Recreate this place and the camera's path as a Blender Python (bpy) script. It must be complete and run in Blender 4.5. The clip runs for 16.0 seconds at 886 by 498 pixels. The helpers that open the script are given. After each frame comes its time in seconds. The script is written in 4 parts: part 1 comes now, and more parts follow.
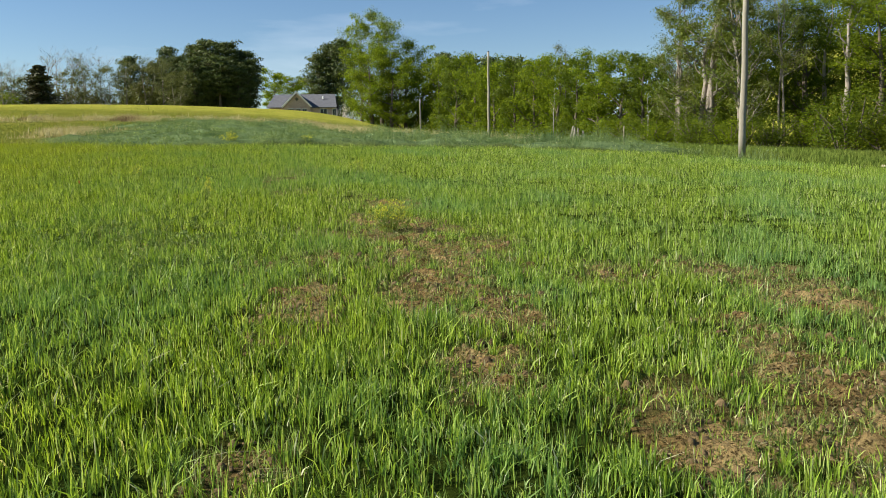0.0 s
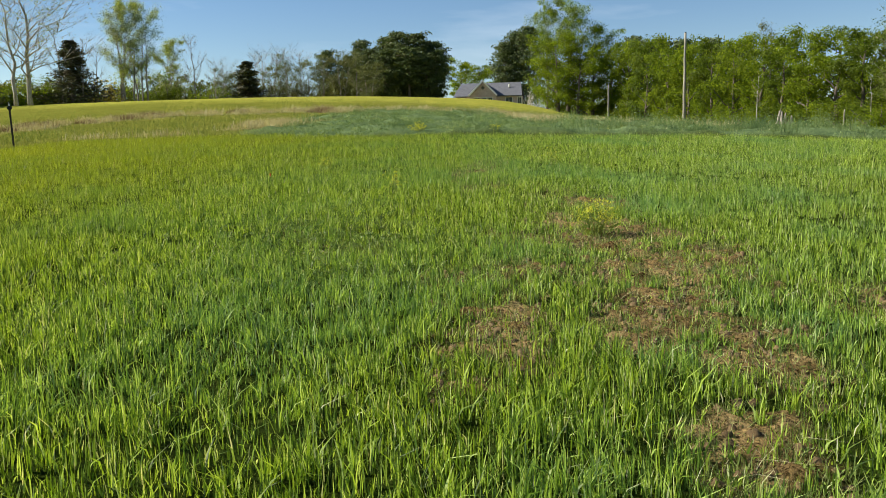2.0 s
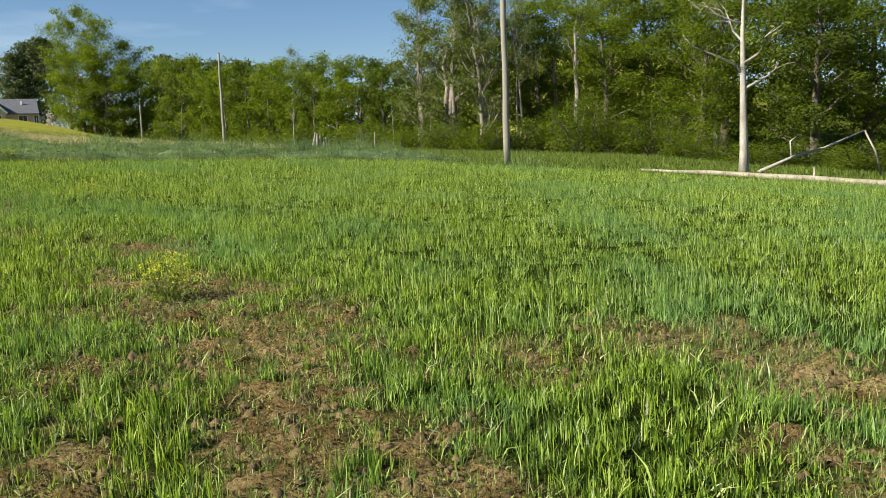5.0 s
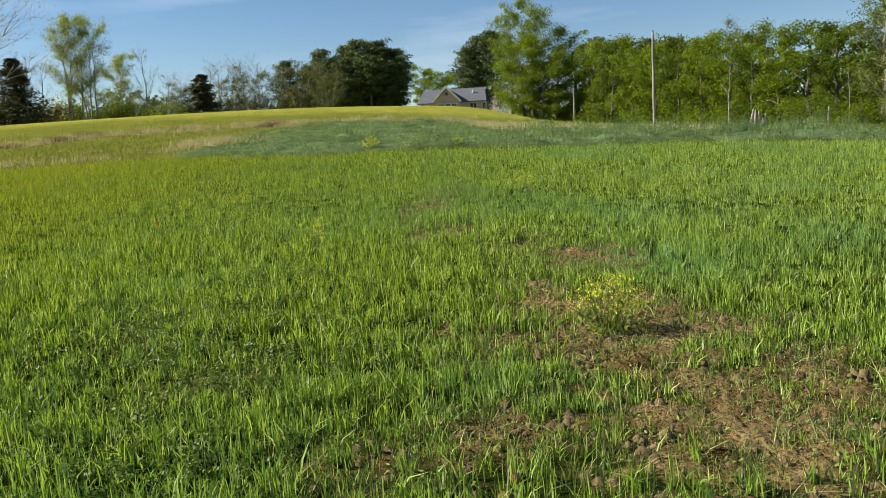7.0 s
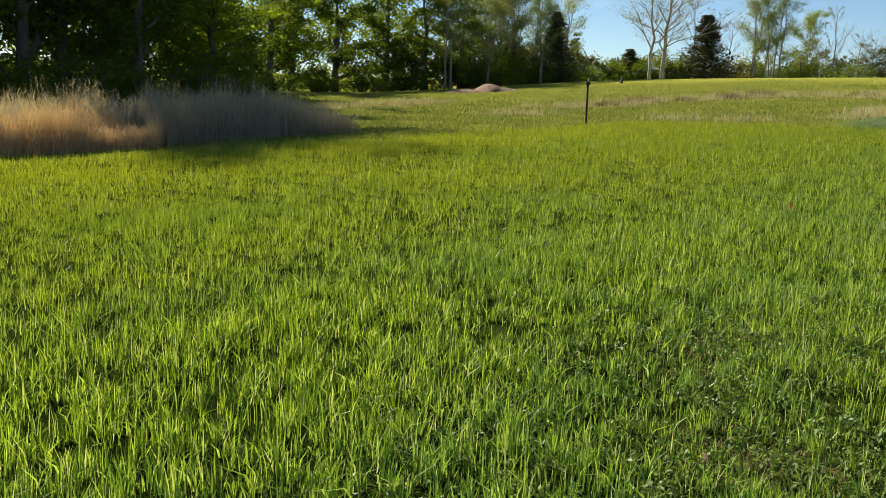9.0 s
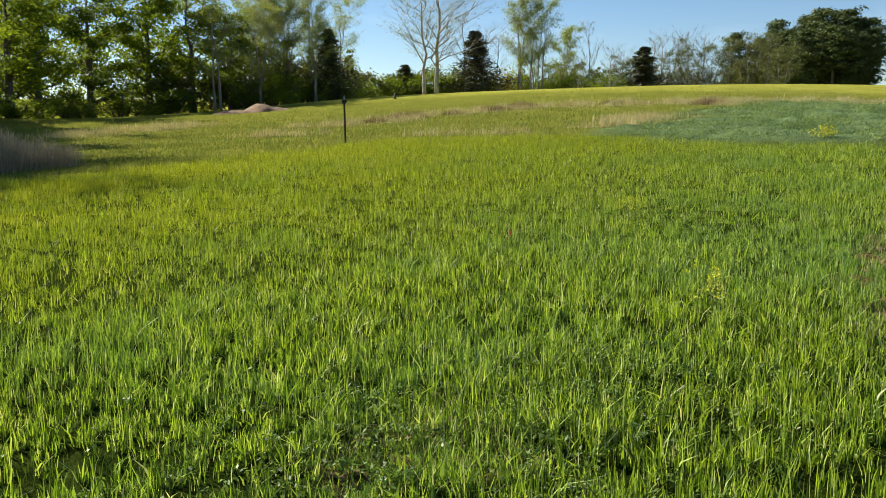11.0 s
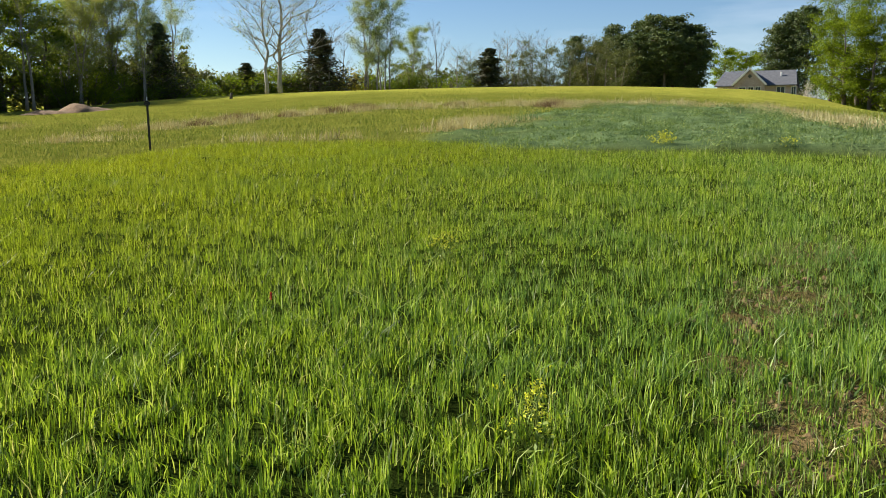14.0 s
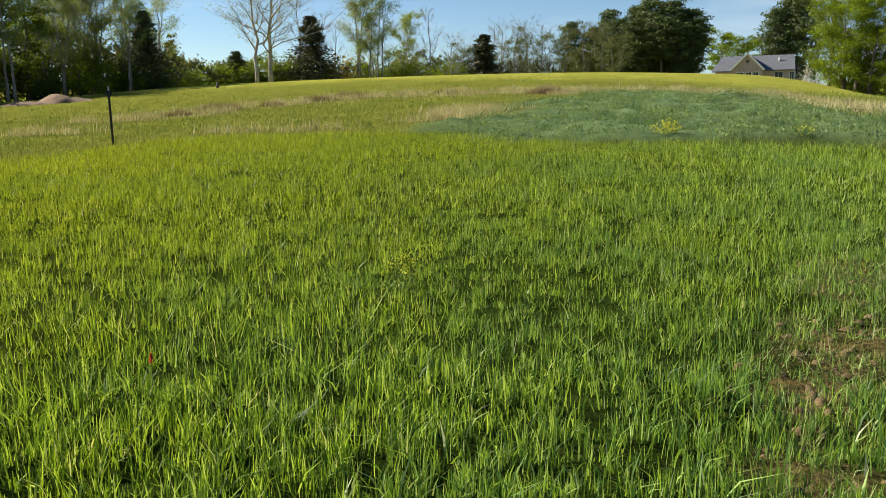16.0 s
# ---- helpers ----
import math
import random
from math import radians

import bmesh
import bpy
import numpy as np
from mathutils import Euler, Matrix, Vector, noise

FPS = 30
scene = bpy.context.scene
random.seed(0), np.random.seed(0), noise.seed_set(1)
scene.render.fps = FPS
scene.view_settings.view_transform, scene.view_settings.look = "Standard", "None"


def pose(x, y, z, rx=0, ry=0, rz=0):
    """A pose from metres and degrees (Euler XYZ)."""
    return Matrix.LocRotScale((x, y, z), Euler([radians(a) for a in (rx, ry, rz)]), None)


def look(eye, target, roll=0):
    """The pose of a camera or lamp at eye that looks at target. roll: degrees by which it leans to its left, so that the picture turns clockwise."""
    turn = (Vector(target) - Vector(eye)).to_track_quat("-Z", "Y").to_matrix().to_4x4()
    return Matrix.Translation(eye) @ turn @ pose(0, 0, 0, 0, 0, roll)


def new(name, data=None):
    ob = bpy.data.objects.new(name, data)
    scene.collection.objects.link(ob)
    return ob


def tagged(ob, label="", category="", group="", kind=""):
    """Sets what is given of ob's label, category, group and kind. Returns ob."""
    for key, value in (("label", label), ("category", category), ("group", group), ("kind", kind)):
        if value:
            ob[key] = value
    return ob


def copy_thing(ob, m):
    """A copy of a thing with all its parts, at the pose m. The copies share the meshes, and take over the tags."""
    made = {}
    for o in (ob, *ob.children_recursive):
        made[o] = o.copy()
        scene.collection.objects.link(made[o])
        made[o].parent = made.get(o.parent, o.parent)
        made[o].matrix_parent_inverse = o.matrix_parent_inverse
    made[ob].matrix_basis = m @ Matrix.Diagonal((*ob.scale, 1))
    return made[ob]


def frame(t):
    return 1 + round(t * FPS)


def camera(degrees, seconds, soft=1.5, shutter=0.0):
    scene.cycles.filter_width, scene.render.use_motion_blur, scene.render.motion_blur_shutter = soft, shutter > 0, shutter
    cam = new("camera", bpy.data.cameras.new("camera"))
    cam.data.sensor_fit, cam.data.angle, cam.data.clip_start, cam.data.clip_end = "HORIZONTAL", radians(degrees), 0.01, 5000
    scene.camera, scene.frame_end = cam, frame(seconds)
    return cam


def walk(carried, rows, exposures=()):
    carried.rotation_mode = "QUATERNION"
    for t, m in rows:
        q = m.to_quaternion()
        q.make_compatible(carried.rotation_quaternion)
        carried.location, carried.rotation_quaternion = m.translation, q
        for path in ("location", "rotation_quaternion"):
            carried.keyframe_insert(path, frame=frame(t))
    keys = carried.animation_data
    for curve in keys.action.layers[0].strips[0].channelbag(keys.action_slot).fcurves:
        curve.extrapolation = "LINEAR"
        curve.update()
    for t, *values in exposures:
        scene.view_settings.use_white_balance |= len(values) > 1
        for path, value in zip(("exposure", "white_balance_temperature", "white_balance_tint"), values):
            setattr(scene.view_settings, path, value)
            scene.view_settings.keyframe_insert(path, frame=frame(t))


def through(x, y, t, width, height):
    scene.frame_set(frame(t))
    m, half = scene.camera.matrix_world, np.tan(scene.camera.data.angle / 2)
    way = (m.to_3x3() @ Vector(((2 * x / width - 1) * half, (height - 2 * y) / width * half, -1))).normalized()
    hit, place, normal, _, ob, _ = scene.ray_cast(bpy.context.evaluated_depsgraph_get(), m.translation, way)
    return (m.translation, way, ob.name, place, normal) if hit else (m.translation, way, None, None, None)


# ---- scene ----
cam = camera(58.1, 16.0, soft=0.95)
PATH = [
    (0, 0.000, 0.000, 1.409, 83.47, 0.83, -0.00),
    (0.5, -0.011, 0.287, 1.419, 83.39, 0.64, -0.11),
    (1, -0.040, 0.534, 1.415, 83.27, -0.23, 1.30),
    (1.5, -0.141, 0.798, 1.453, 83.03, 0.33, 11.51),
    (2, -0.294, 1.059, 1.465, 82.84, 1.10, 13.04),
    (2.5, -0.423, 1.248, 1.508, 82.76, 0.05, 13.56),
    (3, -0.507, 1.501, 1.519, 84.27, -1.44, 14.68),
    (3.5, -0.578, 1.827, 1.519, 83.98, 0.45, 12.88),
    (4, -0.625, 2.137, 1.546, 83.79, 1.17, 3.20),
    (4.5, -0.570, 2.388, 1.544, 83.29, 1.70, -9.49),
    (4.7, -0.540, 2.498, 1.563, 83.29, 1.83, -14.40),
    (5.2, -0.558, 2.824, 1.605, 83.38, 2.18, -20.00),
    (5.7, -0.577, 3.149, 1.648, 83.47, 2.53, -17.50),
    (6.3, -0.598, 3.540, 1.700, 83.58, 2.95, -5.50),
    (6.8, -0.617, 3.866, 1.743, 83.67, 3.30, 6.44),
    (7, -0.660, 3.985, 1.750, 83.21, 3.05, 10.66),
    (7.5, -0.768, 4.266, 1.805, 82.52, -0.85, 19.58),
    (8, -0.850, 4.578, 1.816, 81.92, -2.76, 40.57),
    (8.5, -0.949, 4.845, 1.827, 81.08, -3.10, 53.46),
    (9, -1.102, 5.188, 1.836, 80.44, -2.91, 56.01),
    (9.5, -1.146, 5.557, 1.839, 80.48, -4.59, 55.90),
    (10, -1.216, 5.939, 1.903, 81.16, -2.30, 52.26),
    (10.2, -1.253, 6.103, 1.904, 82.54, -1.56, 47.32),
    (10.6, -1.343, 6.382, 1.934, 82.33, -1.06, 42.50),
    (11.2, -1.478, 6.799, 1.978, 82.03, -0.31, 40.80),
    (11.8, -1.614, 7.217, 2.023, 81.72, 0.43, 41.20),
    (12.3, -1.727, 7.565, 2.060, 81.46, 1.05, 40.72),
    (12.5, -1.790, 7.694, 2.071, 80.66, 0.81, 40.11),
    (13, -1.911, 8.055, 2.067, 81.12, -0.76, 38.77),
    (13.5, -2.008, 8.350, 2.108, 81.82, -0.40, 38.66),
    (14, -2.139, 8.686, 2.134, 82.12, -0.31, 30.63),
    (14.5, -2.232, 9.035, 2.177, 82.44, -1.01, 27.65),
    (15, -2.326, 9.380, 2.195, 82.52, -0.72, 28.83),
    (15.5, -2.480, 9.741, 2.155, 82.35, 0.09, 29.36),
    (16, -2.650, 10.048, 2.196, 81.27, 0.12, 30.36),
]
walk(cam, [(t, pose(*p)) for t, *p in PATH], [(0, 1.13), (7.5, 1.08), (8.5, 1.12), (10, 1.29), (13, 1.19), (16, 1.19)])

# ---------------------------------------------------------------- world, sun
SUN_BEARING, SUN_HEIGHT = 96.0, 34.0      # degrees to the left of +y, degrees up
sun_way = Vector((-math.sin(radians(SUN_BEARING)) * math.cos(radians(SUN_HEIGHT)),
                  math.cos(radians(SUN_BEARING)) * math.cos(radians(SUN_HEIGHT)), math.sin(radians(SUN_HEIGHT))))
world = bpy.data.worlds.new("sky")
scene.world = world
world.use_nodes = True
wn, wl = world.node_tree.nodes, world.node_tree.links
sky = wn.new("ShaderNodeTexSky")
sky.sky_type, sky.sun_disc = "NISHITA", False
sky.sun_elevation, sky.sun_rotation = radians(SUN_HEIGHT), radians(-SUN_BEARING)
sky.air_density, sky.dust_density, sky.ozone_density = 1.0, 0.0, 2.2
blue = wn.new("ShaderNodeHueSaturation")
blue.inputs["Saturation"].default_value = 1.18
blue.inputs["Hue"].default_value = 0.505
wl.new(sky.outputs[0], blue.inputs["Color"])
# thin cirrus drawn out along the horizon
aim, stretch, wisps, thin = (wn.new("ShaderNode" + k) for k in ("TexCoord", "Mapping", "TexNoise", "ValToRGB"))
stretch.inputs["Scale"].default_value = (1.6, 1.6, 9.0)
wisps.inputs["Scale"].default_value, wisps.inputs["Detail"].default_value = 2.1, 7.0
thin.color_ramp.elements[0].position, thin.color_ramp.elements[0].color = 0.56, (0, 0, 0, 1)
thin.color_ramp.elements[1].position, thin.color_ramp.elements[1].color = 0.86, (0.3, 0.3, 0.3, 1)
veil = wn.new("ShaderNodeMixRGB")
veil.inputs[2].default_value = (11.0, 11.6, 12.4, 1)
wl.new(aim.outputs["Generated"], stretch.inputs[0])
wl.new(stretch.outputs[0], wisps.inputs["Vector"])
wl.new(wisps.outputs[0], thin.inputs[0])
wl.new(thin.outputs[0], veil.inputs[0])
wl.new(blue.outputs[0], veil.inputs[1])
wl.new(veil.outputs[0], wn["Background"].inputs[0])
wn["Background"].inputs[1].default_value = 0.053
sun = new("sun", bpy.data.lights.new("sun", "SUN"))
sun.data.energy, sun.data.angle, sun.data.color = 5.0, radians(0.53), (1.0, 0.93, 0.80)
sun.matrix_world = look(sun_way * 60, (0, 0, 0))
tagged(sun, "warm low spring sun", "sun", kind="structure")

# ---------------------------------------------------------------- the lie of the land
SWELL = [
    3.54, -0.018, 0.037, -2.999, 0.672, -3.284, -3.75, 0.181, 0.526, 0.22, -1.81, 7.855, -0.055, 0.048,
    -0.474, -2.597, 0.435, -0.052, -3.809, -6.129, 2.053, -0.877, -4.268, 0.573, -9.319, 3.234, 5.764, -2.328,
    -1.474, 7.4, -4.013, -4.929, 8.42, -13.905, 12.922, -16.706, 10.786, -8.624, 0.177, 2.527, -10.37, 20.378,
    -24.841, 12.184, 2.095, -2.756, -5.732, 3.086, 0.823, -21.274, 11.395, 7.382]
SWELL_X, SWELL_Y, SWELL_R = (-115, -80, -45, -10, 25, 60, 95), (-40, -5, 30, 65, 100, 135, 170), 32.0


def lie(x, y):
    """Height of the ground: a tilted plane with broad swells."""
    x, y = np.asarray(x, float), np.asarray(y, float)
    z = SWELL[0] + SWELL[1] * x + SWELL[2] * y
    n = 3
    for b in SWELL_Y:
        for a in SWELL_X:
            z = z + SWELL[n] * np.exp(-((x - a) ** 2 + (y - b) ** 2) / (2 * SWELL_R ** 2))
            n += 1
    return z


def ease(a, b, v):
    k = np.clip((v - a) / (b - a), 0, 1)
    return k * k * (3 - 2 * k)


WAVES = np.random.RandomState(4).uniform(-1, 1, (24, 3))


def ripple(x, y, size, seed=0):
    """Smooth random field of about -1 to 1, with lumps of the given size."""
    v = 0
    for k in range(7):
        a, b, c = WAVES[(k + 5 * seed) % 24]
        n = math.hypot(a, b) + 1e-6
        w = 2 * math.pi / size * (0.6 + 0.16 * k)
        v = v + np.sin(w * (x * a + y * b) / n + 9 * c + 3.1 * seed + 1.7 * np.sin(w * 0.5 * (y * a - x * b) / n + k))
    return v / 3.6


# bare earth in the crop: centre, half-widths
BARE = [(-0.5, 9.0, 0.75, 1.0, 0.9), (-0.75, 11.1, 0.5, 0.7, 0.6), (-1.1, 9.9, 0.3, 0.7, 0.6), (-1.3, 11.7, 0.4, 0.8, 0.25), (0.0, 7.6, 0.65, 0.95, 0.85),
        (-0.12, 6.5, 0.45, 1.0, 0.75), (0.5, 8.2, 0.32, 0.6, 0.6), (0.4, 5.7, 0.38, 0.6, 0.72), (0.23, 4.5, 0.25, 0.45, 0.68), (-1.08, 5.9, 0.36, 0.8, 0.66),
        (-1.1, 7.5, 0.26, 0.4, 0.5), (-1.6, 7.2, 0.35, 0.3, 0.36), (1.43, 6.9, 0.36, 0.5, 0.5), (2.3, 7.1, 0.45, 0.5, 0.48), (2.85, 6.3, 0.45, 0.9, 0.75),
        (1.15, 3.55, 0.34, 0.8, 0.58), (2.05, 3.9, 0.48, 1.3, 0.85), (-0.86, 3.2, 0.2, 0.25, 0.35), (-2.3, 12.6, 0.45, 0.7, 0.40), (-2.85, 13.0, 0.3, 0.35, 0.28),
        (-2.85, 14.3, 0.36, 0.9, 0.3), (-2.9, 16.2, 0.36, 0.8, 0.2), (-3.6, 9.05, 0.4, 0.5, 0.2), (-2.85, 7.9, 0.35, 0.3, 0.25)]


def bare(x, y):
    """1 where the earth is bare, 0 in full crop."""
    v = np.zeros_like(x)
    edge = 0.45 * ripple(x, y, 1.1, 1) + 0.40 * ripple(x, y, 0.4, 2) + 0.45 * ripple(x, y, 0.17, 4)
    for a, b, c, d, k in BARE:
        v = np.maximum(v, k * (1.3 - np.sqrt(((x - a) / c) ** 2 + ((y - b) / d) ** 2) + edge * 0.8))
    return np.clip(v * 1.6, 0, 1)


def crop(x, y):
    """1 inside the sown field."""
    far = 26.5 + 0.10 * x - 0.04 * x * x * (x > 0) + 0.8 * ripple(x, y, 9, 3)
    left = -17.2 + 0.10 * (14 - y) + 0.5 * ripple(x, y, 5, 2)
    return ease(far + 0.8, far - 0.8, y) * ease(left - 0.8, left + 0.8, x)


def belt(x, y):
    """1 in the belt of taller blue-green grass beyond the crop."""
    near = 26.5 + 0.10 * x - 0.04 * x * x * (x > 0) + 0.8 * ripple(x, y, 9, 3)
    far = 46.5 - 12.5 * ease(-10, -2, x) + 1.5 * ripple(x, y, 13, 1)
    left = -12.5 - 0.18 * (y - 27) + 1.2 * ripple(x, y, 7, 4)
    return ease(near - 0.5, near + 0.7, y) * ease(far + 2, far - 2, y) * ease(left - 1.5, left + 1.5, x) * ease(10, 6, x)


def tan_grass(x, y):
    """1 where last year's dead grass stands."""
    def along(line, width):
        best = np.full(np.shape(x), 1e9)
        for (ax, ay), (bx, by) in zip(line, line[1:]):
            k = np.clip(((x - ax) * (bx - ax) + (y - ay) * (by - ay)) / ((bx - ax) ** 2 + (by - ay) ** 2), 0, 1)
            best = np.minimum(best, np.hypot(x - ax - k * (bx - ax), y - ay - k * (by - ay)))
        return np.exp(-(best / width) ** 2)
    fringe = along([(-29.5, 30.5), (-28.4, 33), (-29.4, 36.5), (-28, 39.5), (-26.5, 42.8), (-22, 45), (-17.5, 47), (-12.5, 50), (-8, 47.5), (-4.5, 39.5), (-1, 35.5), (3, 36)], 1.4)
    streak = along([(-18.8, 26.2), (-16.4, 27.2)], 0.7) + along([(-26.2, 24.8), (-25, 25.8)], 0.8) + along([(-36, 22), (-40, 30)], 1.6)
    clump = along([(-14.6, 31), (-15.8, 35)], 1.0)
    return np.clip((fringe * 1.1 + streak * 0.9 + clump * 2.4) * (0.55 + 1.1 * ripple(x, y, 2.4, 3) + 0.5 * ripple(x, y, 0.9, 1)), 0, 1)


def hill(x, y):
    """1 on the yellow-green meadow of the hill."""
    return ease(52, 62, y + 0.25 * x + 2 * ripple(x, y, 14, 2) + 0.45 * np.maximum(-x - 15, 0))


# ---------------------------------------------------------------- materials
def nodes_of(name):
    m = bpy.data.materials.new(name)
    m.use_nodes = True
    t = m.node_tree
    t.nodes.clear()
    out = t.nodes.new("ShaderNodeOutputMaterial")

    def n(kind, **kw):
        node = t.nodes.new("ShaderNode" + kind)
        for k, v in kw.items():
            if k in node.inputs:
                node.inputs[k].default_value = v
        return node
    return m, t, out, n


def ramp(n, t, source, stops):
    r = n("ValToRGB")
    e = r.color_ramp.elements
    while len(e) < len(stops):
        e.new(0.5)
    for k, (p, c) in enumerate(stops):
        e[k].position, e[k].color = p, (*c, 1)
    t.links.new(source, r.inputs[0])
    return r.outputs[0]


def mix(n, t, a, b, fac, mode="MIX"):
    m = n("MixRGB")
    m.blend_type = mode
    for k, v in ((0, fac), (1, a), (2, b)):
        if isinstance(v, (int, float)):
            m.inputs[k].default_value = v
        elif isinstance(v, tuple):
            m.inputs[k].default_value = (*v, 1)
        else:
            t.links.new(v, m.inputs[k])
    return m.outputs[0]


def noise_of(n, t, scale, detail=4, rough=0.6, where=None):
    tex = n("TexNoise", Scale=scale, Detail=detail, Roughness=rough)
    if where is None:
        where = n("NewGeometry").outputs["Position"]
    t.links.new(where, tex.inputs["Vector"])
    return tex.outputs[0]


def leafy(name, stops, patch_scale=0.25, patch=None, through=0.45, rough=0.5, sheen=0.2, strong=0.8, west_tint=None):
    """Thin green matter: each blade or leaf a shade of its own, broader patches over it, light coming through."""
    m, t, out, n = nodes_of(name)
    geo = n("NewGeometry")
    col = ramp(n, t, geo.outputs["Random Per Island"], stops)
    if patch:
        col = mix(n, t, col, patch, ramp(n, t, noise_of(n, t, patch_scale, 3), [(0.45, (0, 0, 0)), (0.68, (strong, strong, strong))]))
    if west_tint:
        # yellower colour towards the west side of the field, broken by noise
        at = n("SeparateXYZ")
        t.links.new(geo.outputs["Position"], at.inputs[0])
        span = n("MapRange")
        for k, v in ((1, -5.0), (2, -15.0), (3, 0.0), (4, 0.62)):
            span.inputs[k].default_value = v
        t.links.new(at.outputs[0], span.inputs[0])
        patchy = mix(n, t, span.outputs[0], ramp(n, t, noise_of(n, t, 0.6, 4), [(0.3, (0.4, 0.4, 0.4)), (0.6, (1, 1, 1))]), 1.0, "MULTIPLY")
        col = mix(n, t, col, west_tint, patchy)
        # bluer, brighter colour towards the east side, with an uneven border
        span = n("MapRange")
        for k, v in ((1, -10.0), (2, 0.0), (3, 0.0), (4, 0.92)):
            span.inputs[k].default_value = v
        t.links.new(at.outputs[0], span.inputs[0])
        patchy = mix(n, t, span.outputs[0], ramp(n, t, noise_of(n, t, 0.45, 5), [(0.34, (0.4, 0.4, 0.4)), (0.66, (1, 1, 1))]), 1.0, "MULTIPLY")
        cool = mix(n, t, col, (1.28, 1.33, 2.6), 1.0, "MULTIPLY")
        col = mix(n, t, col, cool, patchy)
    b = n("BsdfPrincipled", Roughness=rough)
    b.inputs["Specular IOR Level"].default_value = sheen
    t.links.new(col, b.inputs["Base Color"])
    tr = n("BsdfTranslucent")
    t.links.new(mix(n, t, col, (1.0, 0.95, 0.45), 1.0, "MULTIPLY"), tr.inputs[0])
    ms = n("MixShader", Fac=through)
    t.links.new(b.outputs[0], ms.inputs[1])
    t.links.new(tr.outputs[0], ms.inputs[2])
    t.links.new(ms.outputs[0], out.inputs[0])
    return m


def solid(name, stops, scale=8.0, rough=0.8, bump=0.3, bump_scale=40.0, metal=0.0, stretch=(1, 1, 1)):
    """Opaque surface with stains, grain and relief."""
    m, t, out, n = nodes_of(name)
    tc = n("TexCoord")
    mp = n("Mapping")
    mp.inputs["Scale"].default_value = stretch
    t.links.new(tc.outputs["Object"], mp.inputs[0])
    where = mp.outputs[0]
    col = ramp(n, t, noise_of(n, t, scale, 5, 0.65, where), stops)
    fine = noise_of(n, t, bump_scale, 4, 0.7, where)
    col = mix(n, t, col, ramp(n, t, fine, [(0.3, (0.7, 0.7, 0.7)), (0.7, (1.12, 1.12, 1.12))]), 1.0, "MULTIPLY")
    b = n("BsdfPrincipled", Roughness=rough, Metallic=metal)
    b.inputs["Specular IOR Level"].default_value = 0.25
    t.links.new(col, b.inputs["Base Color"])
    bp = n("Bump", Strength=bump, Distance=0.02)
    t.links.new(fine, bp.inputs["Height"])
    t.links.new(bp.outputs[0], b.inputs["Normal"])
    t.links.new(b.outputs[0], out.inputs[0])
    return m


def ground_material():
    """Earth, wheat floor with blade shade in its colour, and meadow over one sheet, told apart by the attributes
    'earth', 'dry', 'meadow' and 'tall'.
    """
    m, t, out, n = nodes_of("ground")

    def attr(name):
        a = n("Attribute")
        a.attribute_name = name
        return a.outputs["Fac"]
    soil = ramp(n, t, noise_of(n, t, 2.2, 6, 0.7), [(0.30, (0.10, 0.064, 0.024)), (0.5, (0.25, 0.178, 0.078)), (0.70, (0.41, 0.315, 0.15))])
    soil = mix(n, t, soil, ramp(n, t, noise_of(n, t, 45, 4, 0.75), [(0.38, (0.16, 0.14, 0.12)), (0.5, (0.95, 0.95, 0.95)), (0.66, (1.5, 1.42, 1.25))]), 1.0, "MULTIPLY")
    # near-black ground colour stands in for the shade between the wheat blades
    shaded_thatch = ramp(n, t, noise_of(n, t, 7, 6, 0.8), [(0.3, (0.010, 0.016, 0.004)), (0.55, (0.032, 0.05, 0.008)), (0.8, (0.085, 0.095, 0.022))])
    meadow = ramp(n, t, noise_of(n, t, 0.5, 8, 0.75), [(0.25, (0.165, 0.18, 0.028)), (0.5, (0.27, 0.27, 0.045)), (0.75, (0.37, 0.345, 0.075))])
    meadow = mix(n, t, meadow, ramp(n, t, noise_of(n, t, 6.0, 5, 0.8), [(0.3, (0.72, 0.75, 0.7)), (0.7, (1.2, 1.18, 1.15))]), 1.0, "MULTIPLY")
    tall = ramp(n, t, noise_of(n, t, 1.3, 7, 0.75), [(0.35, (0.055, 0.092, 0.04)), (0.65, (0.155, 0.215, 0.092))])
    dry = ramp(n, t, noise_of(n, t, 2.0, 6, 0.75), [(0.3, (0.16, 0.12, 0.05)), (0.7, (0.40, 0.32, 0.17))])
    col = mix(n, t, shaded_thatch, soil, attr("earth"))
    col = mix(n, t, col, meadow, attr("meadow"))
    col = mix(n, t, col, tall, attr("tall"))
    col = mix(n, t, col, dry, attr("dry"))
    b = n("BsdfPrincipled", Roughness=0.95)
    b.inputs["Specular IOR Level"].default_value = 0.0
    t.links.new(col, b.inputs["Base Color"])
    bp = n("Bump", Strength=1.0, Distance=0.06)
    t.links.new(noise_of(n, t, 26, 6, 0.75), bp.inputs["Height"])
    t.links.new(bp.outputs[0], b.inputs["Normal"])
    t.links.new(b.outputs[0], out.inputs[0])
    return m


